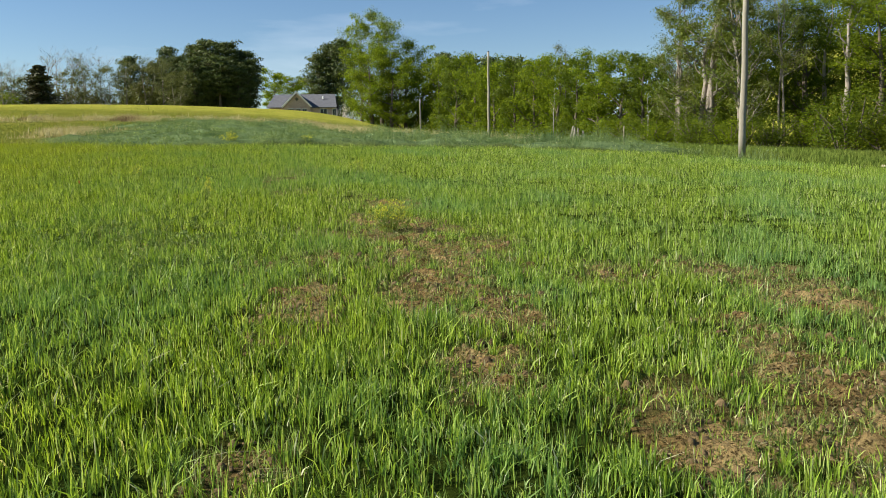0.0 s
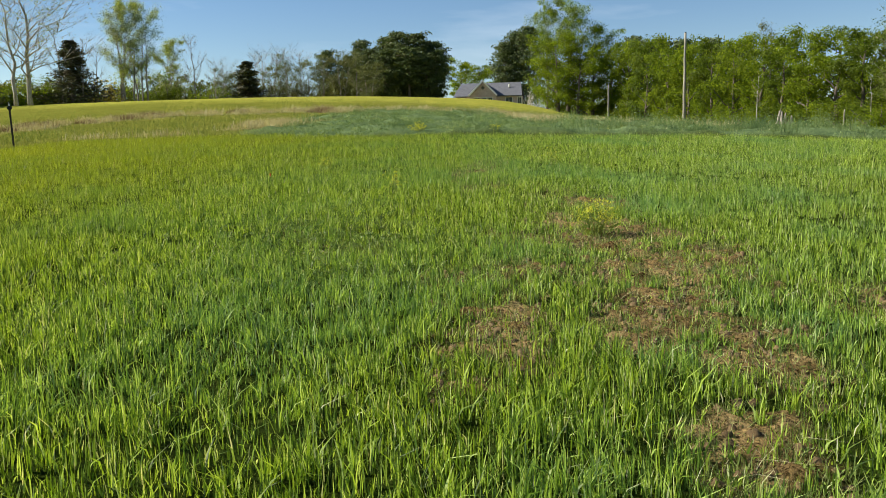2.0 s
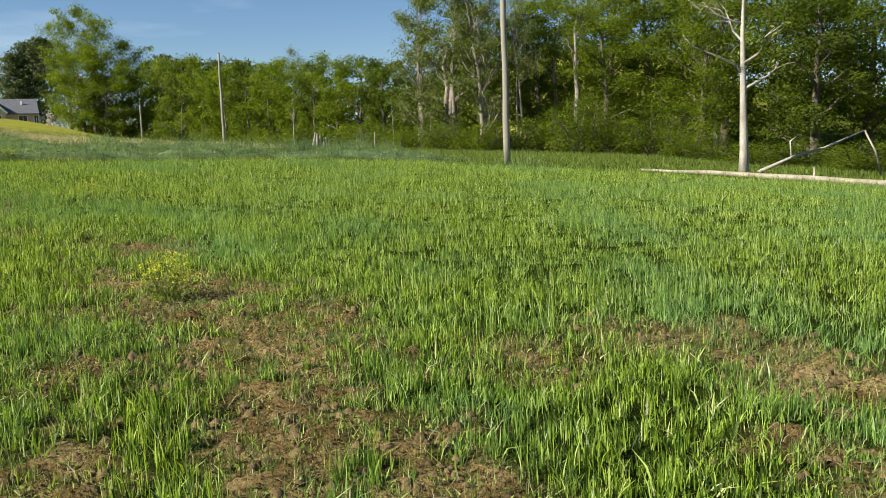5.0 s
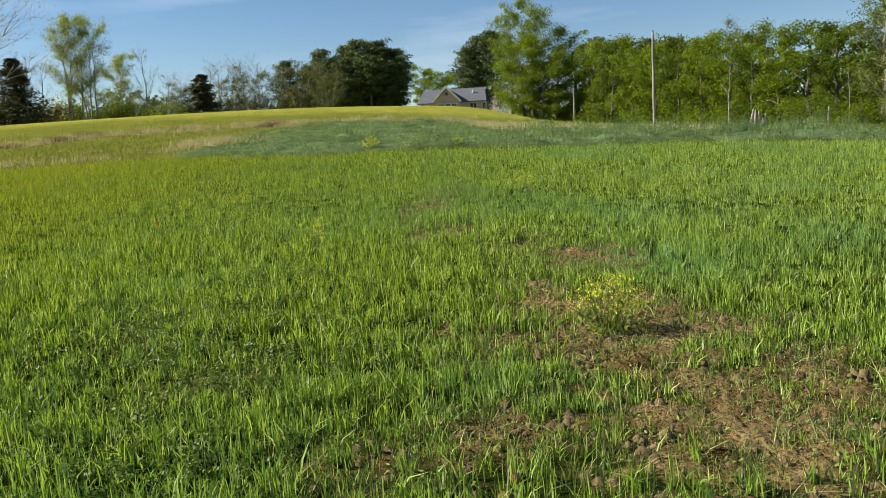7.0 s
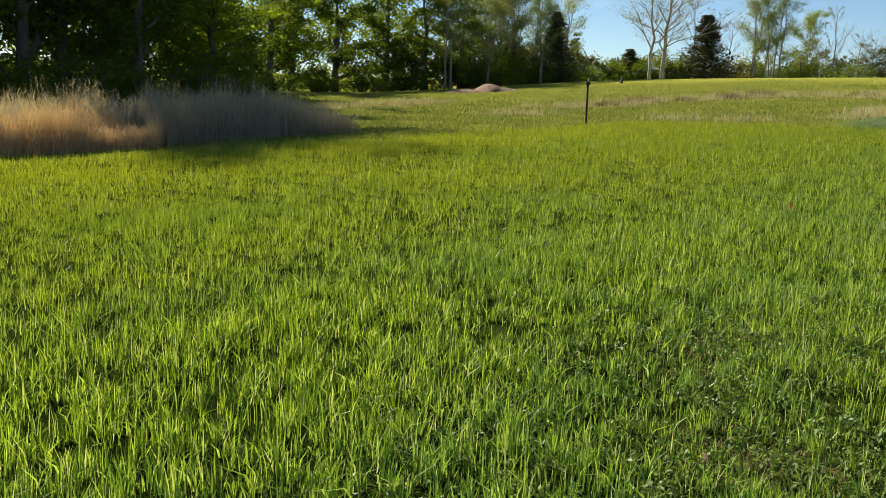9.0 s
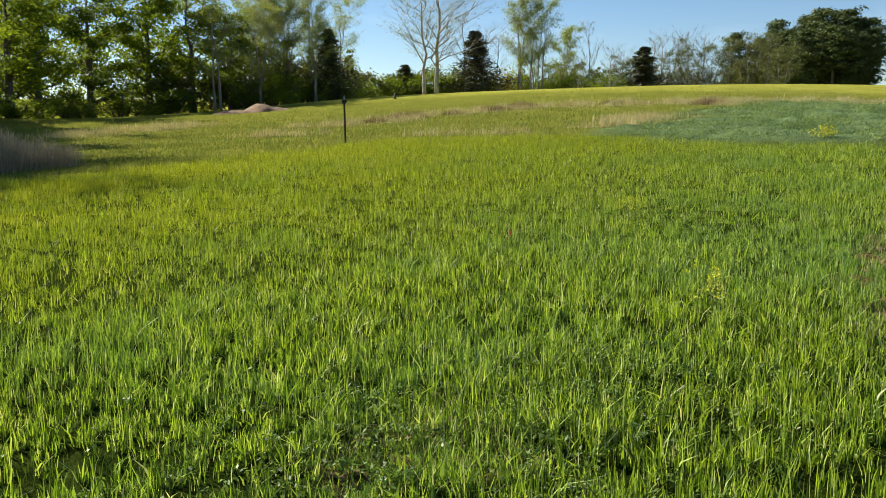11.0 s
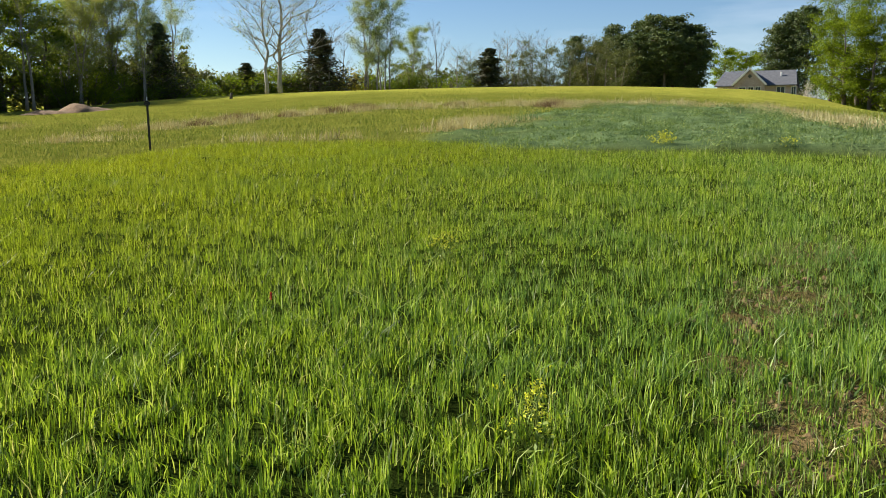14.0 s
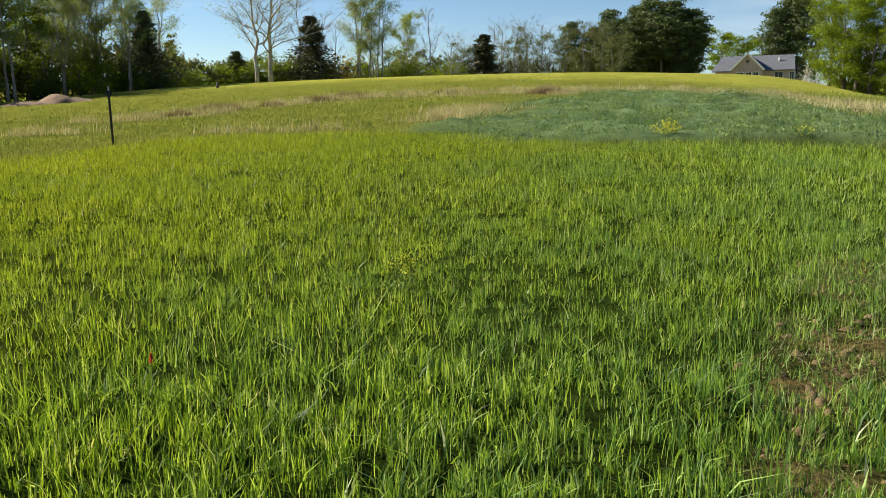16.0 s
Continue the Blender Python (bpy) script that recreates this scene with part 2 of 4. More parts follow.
M_GROUND = ground_material()
M_CROP = leafy("crop_blades", [(0.0, (0.014, 0.030, 0.004)), (0.30, (0.072, 0.13, 0.009)), (0.5, (0.185, 0.285, 0.015)), (0.74, (0.32, 0.435, 0.032)), (0.95, (0.47, 0.575, 0.105)), (1.0, (0.62, 0.58, 0.26))],
               0.45, (0.11, 0.215, 0.04), 0.46, 0.5, 0.22, 0.6, (0.31, 0.33, 0.02))
M_BELT = leafy("tall_grass", [(0.0, (0.12, 0.175, 0.072)), (0.6, (0.19, 0.27, 0.11)), (0.95, (0.27, 0.35, 0.155)), (1.0, (0.44, 0.43, 0.25))], 0.6, (0.07, 0.13, 0.058), 0.4, 0.65, 0.06)
M_MEADOW = leafy("meadow_grass", [(0.0, (0.115, 0.165, 0.028)), (0.6, (0.18, 0.235, 0.042)), (0.97, (0.26, 0.30, 0.07)), (1.0, (0.40, 0.36, 0.2))], 0.3, (0.22, 0.225, 0.065), 0.18, 0.65, 0.06)
M_VERGE = leafy("verge_grass", [(0.0, (0.05, 0.085, 0.014)), (0.6, (0.13, 0.195, 0.03)), (1.0, (0.24, 0.31, 0.06))], 0.35, (0.12, 0.15, 0.03), 0.3, 0.6, 0.1)
M_STRAW = leafy("dead_grass", [(0.0, (0.33, 0.295, 0.15)), (0.5, (0.45, 0.41, 0.23)), (1.0, (0.58, 0.54, 0.34))], 0.5, (0.30, 0.25, 0.14), 0.25, 0.7, 0.1)
M_DOCK = leafy("brown_stalks", [(0.0, (0.09, 0.055, 0.03)), (0.6, (0.17, 0.105, 0.06)), (1.0, (0.28, 0.19, 0.11))], through=0.15)
M_BROOM = leafy("broom_grass", [(0.0, (0.40, 0.26, 0.155)), (0.5, (0.56, 0.385, 0.24)), (1.0, (0.70, 0.53, 0.36))], 0.5, (0.48, 0.34, 0.22), 0.3, 0.7, 0.1)
M_SPARSE = leafy("sparse_blades", [(0.0, (0.02, 0.028, 0.008)), (0.35, (0.10, 0.13, 0.035)), (0.65, (0.19, 0.26, 0.065)), (0.9, (0.34, 0.40, 0.14)), (1.0, (0.52, 0.46, 0.25))], through=0.3)
M_FLOWER = leafy("yellow_flowers", [(0.0, (0.50, 0.52, 0.03)), (1.0, (0.68, 0.68, 0.07))], through=0.3)
M_CLOVER = leafy("crimson_petals", [(0.0, (0.42, 0.03, 0.02)), (1.0, (0.62, 0.07, 0.04))], through=0.3)
M_HERB = leafy("herb_leaves", [(0.0, (0.03, 0.065, 0.012)), (0.5, (0.085, 0.165, 0.03)), (0.9, (0.19, 0.29, 0.06)), (1.0, (0.34, 0.36, 0.12))], 0.8, (0.16, 0.20, 0.04), 0.35, 0.5, 0.2)
M_STALK = leafy("flower_stalks", [(0.0, (0.12, 0.19, 0.03)), (1.0, (0.26, 0.30, 0.06))], through=0.3)
M_SPRING = leafy("spring_leaves", [(0.0, (0.10, 0.155, 0.012)), (0.5, (0.165, 0.24, 0.018)), (1.0, (0.24, 0.31, 0.028))], 0.3, (0.13, 0.17, 0.02), 0.7, 0.6, 0.1)
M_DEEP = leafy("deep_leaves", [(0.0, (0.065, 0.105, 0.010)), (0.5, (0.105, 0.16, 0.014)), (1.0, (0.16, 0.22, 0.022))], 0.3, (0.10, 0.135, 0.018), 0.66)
M_BUD = leafy("budding_leaves", [(0.0, (0.15, 0.20, 0.045)), (0.6, (0.23, 0.295, 0.065)), (1.0, (0.31, 0.37, 0.10))], 0.2, (0.23, 0.24, 0.08), 0.6)
M_VINE = leafy("vine_leaves", [(0.0, (0.075, 0.115, 0.016)), (0.6, (0.125, 0.175, 0.028)), (1.0, (0.19, 0.235, 0.045))], 0.35, (0.14, 0.15, 0.05), 0.5)
M_OLIVE = leafy("olive_leaves", [(0.0, (0.08, 0.09, 0.028)), (0.6, (0.13, 0.14, 0.042)), (1.0, (0.18, 0.19, 0.06))], 0.15, (0.11, 0.14, 0.035), 0.3)
M_BLOSSOM = leafy("white_blossom", [(0.0, (0.55, 0.52, 0.45)), (1.0, (0.8, 0.78, 0.72))], through=0.3)
M_WEED = leafy("grey_weeds", [(0.0, (0.27, 0.225, 0.18)), (0.5, (0.40, 0.34, 0.275)), (1.0, (0.54, 0.46, 0.38))], 0.5, (0.34, 0.30, 0.22), 0.4, 0.8, 0.05)
M_NEEDLE = leafy("pine_needles", [(0.0, (0.04, 0.066, 0.02)), (0.6, (0.082, 0.116, 0.034)), (1.0, (0.135, 0.165, 0.052))], 0.15, (0.07, 0.09, 0.025), 0.2, 0.55, 0.2)
M_CEDAR = leafy("cedar_sprays", [(0.0, (0.038, 0.052, 0.02)), (1.0, (0.085, 0.092, 0.036))], 0.5, (0.085, 0.062, 0.034), 0.1, 0.6, 0.2)
M_GOLD = leafy("golden_leaves", [(0.0, (0.22, 0.20, 0.03)), (1.0, (0.36, 0.31, 0.05))], through=0.4)
M_BARK = solid("bark", [(0.3, (0.07, 0.055, 0.04)), (0.7, (0.17, 0.14, 0.11))], 3.0, 0.9, 0.6, 14.0, stretch=(1, 1, 0.25))
M_PALEBARK = solid("pale_bark", [(0.3, (0.20, 0.175, 0.14)), (0.55, (0.40, 0.37, 0.31)), (0.8, (0.55, 0.52, 0.46))], 1.6, 0.85, 0.3, 12.0, stretch=(1, 1, 0.5))
M_GREYBARK = solid("grey_bark", [(0.3, (0.15, 0.13, 0.105)), (0.7, (0.34, 0.30, 0.25))], 2.5, 0.9, 0.5, 14.0, stretch=(1, 1, 0.3))
M_POLE = solid("weathered_pole", [(0.25, (0.18, 0.165, 0.13)), (0.6, (0.29, 0.27, 0.215)), (0.85, (0.36, 0.34, 0.28))], 2.0, 0.85, 0.4, 30.0, stretch=(4, 4, 0.25))
M_LOG = solid("stripped_log", [(0.25, (0.20, 0.17, 0.11)), (0.6, (0.36, 0.325, 0.235)), (0.85, (0.48, 0.44, 0.34))], 2.5, 0.8, 0.3, 20.0)
M_STEEL = solid("dark_steel", [(0.3, (0.018, 0.02, 0.018)), (0.7, (0.05, 0.045, 0.04))], 12.0, 0.6, 0.2, 60.0, 0.4)
M_CLAY = solid("clay", [(0.3, (0.145, 0.088, 0.048)), (0.7, (0.25, 0.162, 0.095))], 3.0, 0.95, 0.7, 12.0)
M_CLOD = solid("clods", [(0.3, (0.06, 0.038, 0.016)), (0.7, (0.21, 0.148, 0.068))], 6.0, 0.95, 0.5, 50.0)
M_BRICK = solid("house_brick", [(0.3, (0.44, 0.345, 0.33)), (0.7, (0.56, 0.455, 0.44))], 1.5, 0.9, 0.3, 9.0)
M_SHINGLE = solid("grey_shingles", [(0.3, (0.085, 0.09, 0.105)), (0.7, (0.15, 0.155, 0.17))], 2.0, 0.85, 0.4, 12.0)
M_WHITE = solid("white_trim", [(0.3, (0.70, 0.70, 0.68)), (0.7, (0.80, 0.80, 0.78))], 3.0, 0.5, 0.1)
M_GLASS = solid("window_glass", [(0.3, (0.03, 0.035, 0.04)), (0.7, (0.05, 0.055, 0.06))], 1.0, 0.08, 0.0)


# ---------------------------------------------------------------- building helpers
def mesh_of(name, verts, faces, material, smooth=False):
    me = bpy.data.meshes.new(name)
    me.from_pydata([tuple(v) for v in verts], [], faces)
    me.materials.append(material)
    if smooth:
        me.polygons.foreach_set("use_smooth", [True] * len(me.polygons))
    me.update()
    return me


def fast_mesh(name, verts, tris, material):
    """A mesh of triangles straight from arrays."""
    me = bpy.data.meshes.new(name)
    me.vertices.add(len(verts))
    me.vertices.foreach_set("co", np.ascontiguousarray(verts, dtype=np.float32).ravel())
    me.loops.add(len(tris) * 3)
    me.loops.foreach_set("vertex_index", np.ascontiguousarray(tris, dtype=np.int32).ravel())
    me.polygons.add(len(tris))
    me.polygons.foreach_set("loop_start", np.arange(0, len(tris) * 3, 3, dtype=np.int32))
    me.materials.append(material)
    me.update(calc_edges=True)
    return me


def part(name, bm, material, parent, label=""):
    """Links a bmesh, or a ready mesh, as one mesh object under a thing."""
    if isinstance(bm, bmesh.types.BMesh):
        me = bpy.data.meshes.new(name)
        bm.to_mesh(me)
        bm.free()
        me.materials.append(material)
    else:
        me = bm
    ob = new(name, me)
    ob.parent = parent
    if label:
        ob["label"] = label
    return ob


def box(bm, size, at, bevel=0.0, turn=None):
    r = bmesh.ops.create_cube(bm, size=1)
    m = Matrix.Translation(at) @ (turn or Matrix()) @ Matrix.Diagonal((*size, 1))
    bmesh.ops.transform(bm, matrix=m, verts=r["verts"])
    if bevel:
        es = list({e for v in r["verts"] for e in v.link_edges})
        bmesh.ops.bevel(bm, geom=es, offset=bevel, segments=2, affect="EDGES")
    return bm


def tube(verts, faces, path, radii, sides=6):
    """Adds a tapering tube along a path."""
    base = len(verts)
    for k, p in enumerate(path):
        p = Vector(p)
        way = (Vector(path[min(k + 1, len(path) - 1)]) - Vector(path[max(k - 1, 0)])).normalized()
        u = way.orthogonal().normalized() if abs(way.z) < 0.98 else Vector((1, 0, 0))
        u = (u - way * u.dot(way)).normalized()
        w = way.cross(u)
        for s in range(sides):
            a = 2 * math.pi * s / sides
            verts.append(p + (u * math.cos(a) + w * math.sin(a)) * radii[k])
    for k in range(len(path) - 1):
        for s in range(sides):
            a, b = base + k * sides + s, base + k * sides + (s + 1) % sides
            faces.append((a, b, b + sides, a + sides))
    faces.append(tuple(base + (len(path) - 1) * sides + s for s in range(sides)))
    faces.append(tuple(base + s for s in reversed(range(sides))))


# ---------------------------------------------------------------- ground
def axis(fine_a, fine_b, step, mid_a, mid_b, far_a, far_b):
    """Grid lines: fine by the walk, middling over the field, then ever wider."""
    core = list(np.arange(fine_a, fine_b, step))

    def run(v, sign, mid, far):
        s, got = step, []
        while sign * v < sign * far:
            s = min(s * 1.13, 0.36 if sign * v < sign * mid else 60)
            v += sign * s
            got.append(v)
        return got
    return np.array(run(core[0], -1, mid_a, far_a)[::-1] + core + run(core[-1], 1, mid_b, far_b))


def build_ground():
    xs, ys = axis(-5, 3.6, 0.065, -22, 10, -900, 900), axis(2.5, 15, 0.065, 0, 50, -700, 1500)
    X, Y = np.meshgrid(xs, ys)
    e, c, b = bare(X, Y), crop(X, Y), belt(X, Y)
    Z = lie(X, Y)
    close = ease(16, 9, np.hypot(X + 1, Y - 7))
    Z = Z + close * (0.018 * ripple(X, Y, 0.5, 3) + (0.010 + 0.026 * e) * np.maximum(ripple(X, Y, 0.27, 1), -0.3) + 0.016 * e * ripple(X, Y, 0.19, 2) + 0.016 * e * np.abs(ripple(X, Y, 0.6, 2)))
    Z = Z + b * (0.14 + 0.09 * ripple(X, Y, 5, 2) + 0.11 * ripple(X, Y, 1.9, 1))
    nx, ny = len(xs), len(ys)
    i = np.arange(nx * ny).reshape(ny, nx)
    a = np.stack([i[:-1, :-1], i[:-1, 1:], i[1:, 1:], i[1:, :-1]], -1).reshape(-1, 4)
    tris = np.concatenate([a[:, :3], a[:, [0, 2, 3]]])
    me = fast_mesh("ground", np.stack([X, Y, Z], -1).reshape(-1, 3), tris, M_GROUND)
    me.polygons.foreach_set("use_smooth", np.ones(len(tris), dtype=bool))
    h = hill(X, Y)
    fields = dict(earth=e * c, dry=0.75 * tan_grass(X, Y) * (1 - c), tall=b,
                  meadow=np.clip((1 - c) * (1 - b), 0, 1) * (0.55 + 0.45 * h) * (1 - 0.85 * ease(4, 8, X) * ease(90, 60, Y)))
    for key, val in fields.items():
        at = me.attributes.new(key, "FLOAT", "POINT")
        at.data.foreach_set("value", np.ascontiguousarray(val, dtype=np.float32).ravel())
    ob = new("ground", me)
    tagged(ob, "sloping farm field of earth and grass rising to a low hill", "ground", kind="structure")


build_ground()


# ---------------------------------------------------------------- grasses
def blades(rng, x, y, height, width, lean, bend=0.5, segs=2, raised=0.0):
    """Blades of grass, each a narrow tapering strip that leans and bends. Arrays of equal length in, vertices and triangles out."""
    n = len(x)
    z = lie(x, y) - 0.01 + raised
    a = rng.uniform(0, 2 * np.pi, n)
    side = np.stack([np.cos(a), np.sin(a), np.zeros(n)], -1)
    b = rng.uniform(0, 2 * np.pi, n)
    out = np.stack([np.cos(b), np.sin(b), np.zeros(n)], -1)
    foot = np.stack([x, y, z], -1)
    up = np.array([0, 0, 1.0])
    h, w, l = height[:, None], width[:, None], lean[:, None]
    rows = []
    for k in range(segs):
        s = k / segs
        c = foot + up * h * s * (1 - 0.12 * l * s) + out * h * l * (s * (1 - bend) + bend * s * s * 1.6)
        ww = w * (0.75 if k == 0 else 1.0 - 0.25 * s)
        rows += [c - side * ww / 2, c + side * ww / 2]
    rows.append(foot + up * h * (1 - 0.30 * l) + out * h * l * (1 + 0.6 * bend))
    v = np.stack(rows, 1)
    m = v.shape[1]
    tri = []
    for k in range(segs - 1):
        p = 2 * k
        tri += [(p, p + 1, p + 3), (p, p + 3, p + 2)]
    tri.append((m - 3, m - 2, m - 1))
    t = np.array(tri)[None] + (np.arange(n) * m)[:, None, None]
    return v.reshape(-1, 3), t.reshape(-1, 3)


def scatter(rng, x0, x1, y0, y1, per_m2):
    n = int((x1 - x0) * (y1 - y0) * per_m2)
    return rng.uniform(x0, x1, n), rng.uniform(y0, y1, n)


def merge(pieces):
    vs, ts, o = [], [], 0
    for v, t in pieces:
        vs.append(v)
        ts.append(t + o)
        o += len(v)
    return np.concatenate(vs), np.concatenate(ts)


def tufts(rng, x0, x1, y0, y1, per_m2, each, spread):
    """Places of blades that grow in small tufts, with a size for each tuft."""
    cx, cy = scatter(rng, x0, x1, y0, y1, per_m2 / each)
    big = rng.uniform(0.5, 1.4, len(cx))
    k = np.repeat(np.arange(len(cx)), each)
    return cx[k] + rng.normal(0, spread, len(k)), cy[k] + rng.normal(0, spread, len(k)), big[k]


def near_way(x, y):
    """Distance on the plan from the line walked."""
    ax, ay, bx, by = 0.0, 0.0, -2.6, 10.0
    k = np.clip(((x - ax) * (bx - ax) + (y - ay) * (by - ay)) / ((bx - ax) ** 2 + (by - ay) ** 2), 0, 1)
    return np.hypot(x - ax - k * (bx - ax), y - ay - k * (by - ay))


def thick(x, y):
    """How thickly the crop stands."""
    t = (1 - 0.86 * bare(x, y)) * (0.74 + 0.27 * ripple(x, y, 0.8, 4) + 0.3 * ripple(x, y, 0.3, 2) + 0.15 * ripple(x, y, 2.6, 1))
    return np.clip(t, 0.03, 1) * crop(x, y)


def tall_of(x, y):
    return (0.115 + 0.026 * ripple(x, y, 3.2, 2) + 0.032 * ripple(x, y, 0.5, 3)) * (1 - 0.5 * bare(x, y))


def build_crop():
    rng = np.random.RandomState(11)
    pieces = []
    for (x0, x1, y0, y1, dens, r0, r1, width, each, spread, segs) in (
            (-8, 4, 2.7, 15.0, 4000, 0.0, 4.0, 0.0058, 9, 0.018, 2),
            (-13, 7, 2.7, 19.5, 2200, 4.0, 8.8, 0.0085, 9, 0.028, 1),
            (-20, 16, 2.7, 31, 1450, 8.8, 21.5, 0.0105, 7, 0.05, 1)):
        x, y, big = tufts(rng, x0, x1, y0, y1, dens, each, spread)
        d = near_way(x, y)
        keep = (d >= r0) & (d < r1) & (y > np.where(x < -4, 4.6 - 0.05 * (x + 4), 0.8 * np.maximum(x, 0) + 1.5)) & (rng.uniform(0, 1, len(x)) < thick(x, y))
        x, y, big = x[keep], y[keep], big[keep]
        n = len(x)
        h = np.maximum(tall_of(x, y), 0.04) * big * rng.uniform(0.6, 1.25, n)
        # most blades stand; some flop over
        flop = rng.uniform(0, 1, n) < 0.16
        lean = np.abs(rng.normal(0.04, 0.17, n)) + flop * rng.uniform(0.25, 0.6, n)
        pieces.append(blades(rng, x, y, h, width * rng.uniform(0.6, 1.4, n) * (1 + 0.5 * flop), lean, 0.7, segs))
    # thinner cover on the strip behind the walk
    x, y = scatter(rng, -16, 12, -9, 12, 300)
    keep = (y <= np.where(x < -4, 4.6 - 0.05 * (x + 4), np.maximum(0.8 * np.maximum(x, 0) + 1.5, 2.7))) & (rng.uniform(0, 1, len(x)) < thick(x, y))
    x, y = x[keep], y[keep]
    n = len(x)
    pieces.append(blades(rng, x, y, np.maximum(tall_of(x, y), 0.04) * rng.uniform(0.6, 1.3, n), 0.016 * rng.uniform(0.6, 1.4, n), np.abs(rng.normal(0.1, 0.25, n)), 0.6, 1))
    v, t = merge(pieces)
    ob = new("wheat_crop", fast_mesh("wheat_crop", v, t, M_CROP))
    tagged(ob, "young green wheat blades growing thickly over the field", "grass", kind="stuff")


def build_tall_grasses():
    rng = np.random.RandomState(5)
    cx, cy = scatter(rng, -26, 22, 24, 51, 3.2)
    keep = rng.uniform(0, 1, len(cx)) < belt(cx, cy) * np.clip(0.75 + 0.6 * ripple(cx, cy, 2.4, 2), 0.15, 1)
    cx, cy = cx[keep], cy[keep]
    wide = rng.uniform(0.3, 0.85, len(cx))
    tops = (0.20 + 0.42 * rng.uniform(0, 1, len(cx)) ** 2.2) * (0.8 + 0.45 * ripple(cx, cy, 4.5, 1)) * (1 + 0.9 * ease(-7, 0, cx))
    k = np.repeat(np.arange(len(cx)), 85)
    r, a = np.sqrt(rng.uniform(0, 1, len(k))), rng.uniform(0, 2 * np.pi, len(k))
    x, y, n = cx[k] + wide[k] * r * np.cos(a), cy[k] + wide[k] * r * np.sin(a), len(k)
    lump = 0.14 + 0.09 * ripple(x, y, 5, 2) + 0.11 * ripple(x, y, 1.9, 1)
    stems = blades(rng, x, y, np.maximum(tops[k], 0.1) * (0.95 - 0.6 * r * r) * rng.uniform(0.5, 1.0, n), 0.015 * rng.uniform(0.6, 1.4, n), np.abs(rng.normal(0.12, 0.3, n)), 0.6, 1, belt(x, y) * lump - 0.03)
    high = np.maximum(tops, 0.1)
    lump = belt(cx, cy) * (0.14 + 0.09 * ripple(cx, cy, 5, 2) + 0.11 * ripple(cx, cy, 1.9, 1))
    body = leaves(rng, np.stack([cx, cy, lie(cx, cy) + lump + 0.25 * high], -1), np.stack([wide, wide, 0.5 * high], -1), 44, 0.036)
    v, t = merge([stems, body])
    tagged(new("rye_grass", fast_mesh("rye_grass", v, t, M_BELT)), "taller blue-green grass in a rough belt beyond the wheat", "grass", kind="stuff")

    x, y = scatter(rng, -66, 26, 4, 66, 95)
    k = (1 - crop(x, y)) * (1 - belt(x, y)) * ease(66, 26, np.hypot(x, y - 8))
    keep = (rng.uniform(0, 1, len(x)) < k) & (near_way(x, y) > 5)
    x, y = x[keep], y[keep]
    n = len(x)
    east = x > 5 + 1.5 * ripple(x, y, 4, 2)
    v, t = blades(rng, x[east], y[east], 0.17 * rng.uniform(0.5, 1.4, east.sum()), 0.024 * rng.uniform(0.6, 1.4, east.sum()), np.abs(rng.normal(0.1, 0.3, east.sum())), 0.5, 1)
    tagged(new("verge_grass", fast_mesh("verge_grass", v, t, M_VERGE)), "lush green grass on the verge before the wood", "grass", kind="stuff")
    x, y = x[~east], y[~east]
    n = len(x)
    v, t = blades(rng, x, y, 0.10 * (1 + 0.5 * ripple(x, y, 3.0, 1)) * rng.uniform(0.5, 1.4, n), 0.024 * rng.uniform(0.6, 1.4, n), np.abs(rng.normal(0.1, 0.3, n)), 0.5, 1)
    tagged(new("meadow_grass", fast_mesh("meadow_grass", v, t, M_MEADOW)), "rough yellow-green meadow grass round the sown field", "grass", kind="stuff")

    x, y, big = tufts(rng, -46, 10, 14, 66, 560, 40, 0.2)
    k = tan_grass(x, y) * (1 - crop(x, y))
    keep = rng.uniform(0, 1, len(x)) < k ** 1.3 * big * 0.62
    x, y, big = x[keep], y[keep], big[keep]
    n = len(x)
    v, t = blades(rng, x, y, 0.22 * big ** 1.6 * rng.uniform(0.5, 1.3, n), 0.02 * rng.uniform(0.6, 1.3, n), np.abs(rng.normal(0.1, 0.4, n)))
    tagged(new("dead_grass", fast_mesh("dead_grass", v, t, M_STRAW)), "pale dead grass standing in clumps on the rise", "grass", kind="stuff")

    # a few large pale tussocks, and brown seeding weeds among the dead grass
    for name, label, mat, spots in (
            ("plume_grass", "large pale tussocks of plume grass on the rise", M_STRAW, ((-14.9, 32.6, 0.75, 0.55), (-14.0, 31.3, 0.45, 0.4), (-16.6, 44.6, 0.6, 0.45), (-18.2, 46.4, 0.8, 0.5), (-8.6, 50.2, 0.8, 0.5))),
            ("brown_weeds", "dark brown dead weeds seeding among the grass", M_DOCK, ((-29.0, 35.6, 0.9, 0.5), (-28.6, 33.0, 0.5, 0.35), (-27.6, 40.6, 0.9, 0.4), (-27.2, 42.6, 0.9, 0.42), (-28.0, 38.0, 0.5, 0.3), (-17.6, 45.3, 0.8, 0.5), (-23.0, 45.2, 0.6, 0.3)))):
        got = []
        for cx, cy, wide, high in spots:
            n = int(900 * wide)
            r, a = np.sqrt(rng.uniform(0, 1, n)) * wide, rng.uniform(0, 2 * np.pi, n)
            bx, by = cx + r * np.cos(a) * 1.3, cy + r * np.sin(a)
            got.append(blades(rng, bx, by, high * (1.1 - 0.6 * (r / wide) ** 2) * rng.uniform(0.5, 1.1, n), 0.019 * rng.uniform(0.6, 1.4, n), np.abs(rng.normal(0.15, 0.25, n)), 0.6, 1))
        v, t = merge(got)
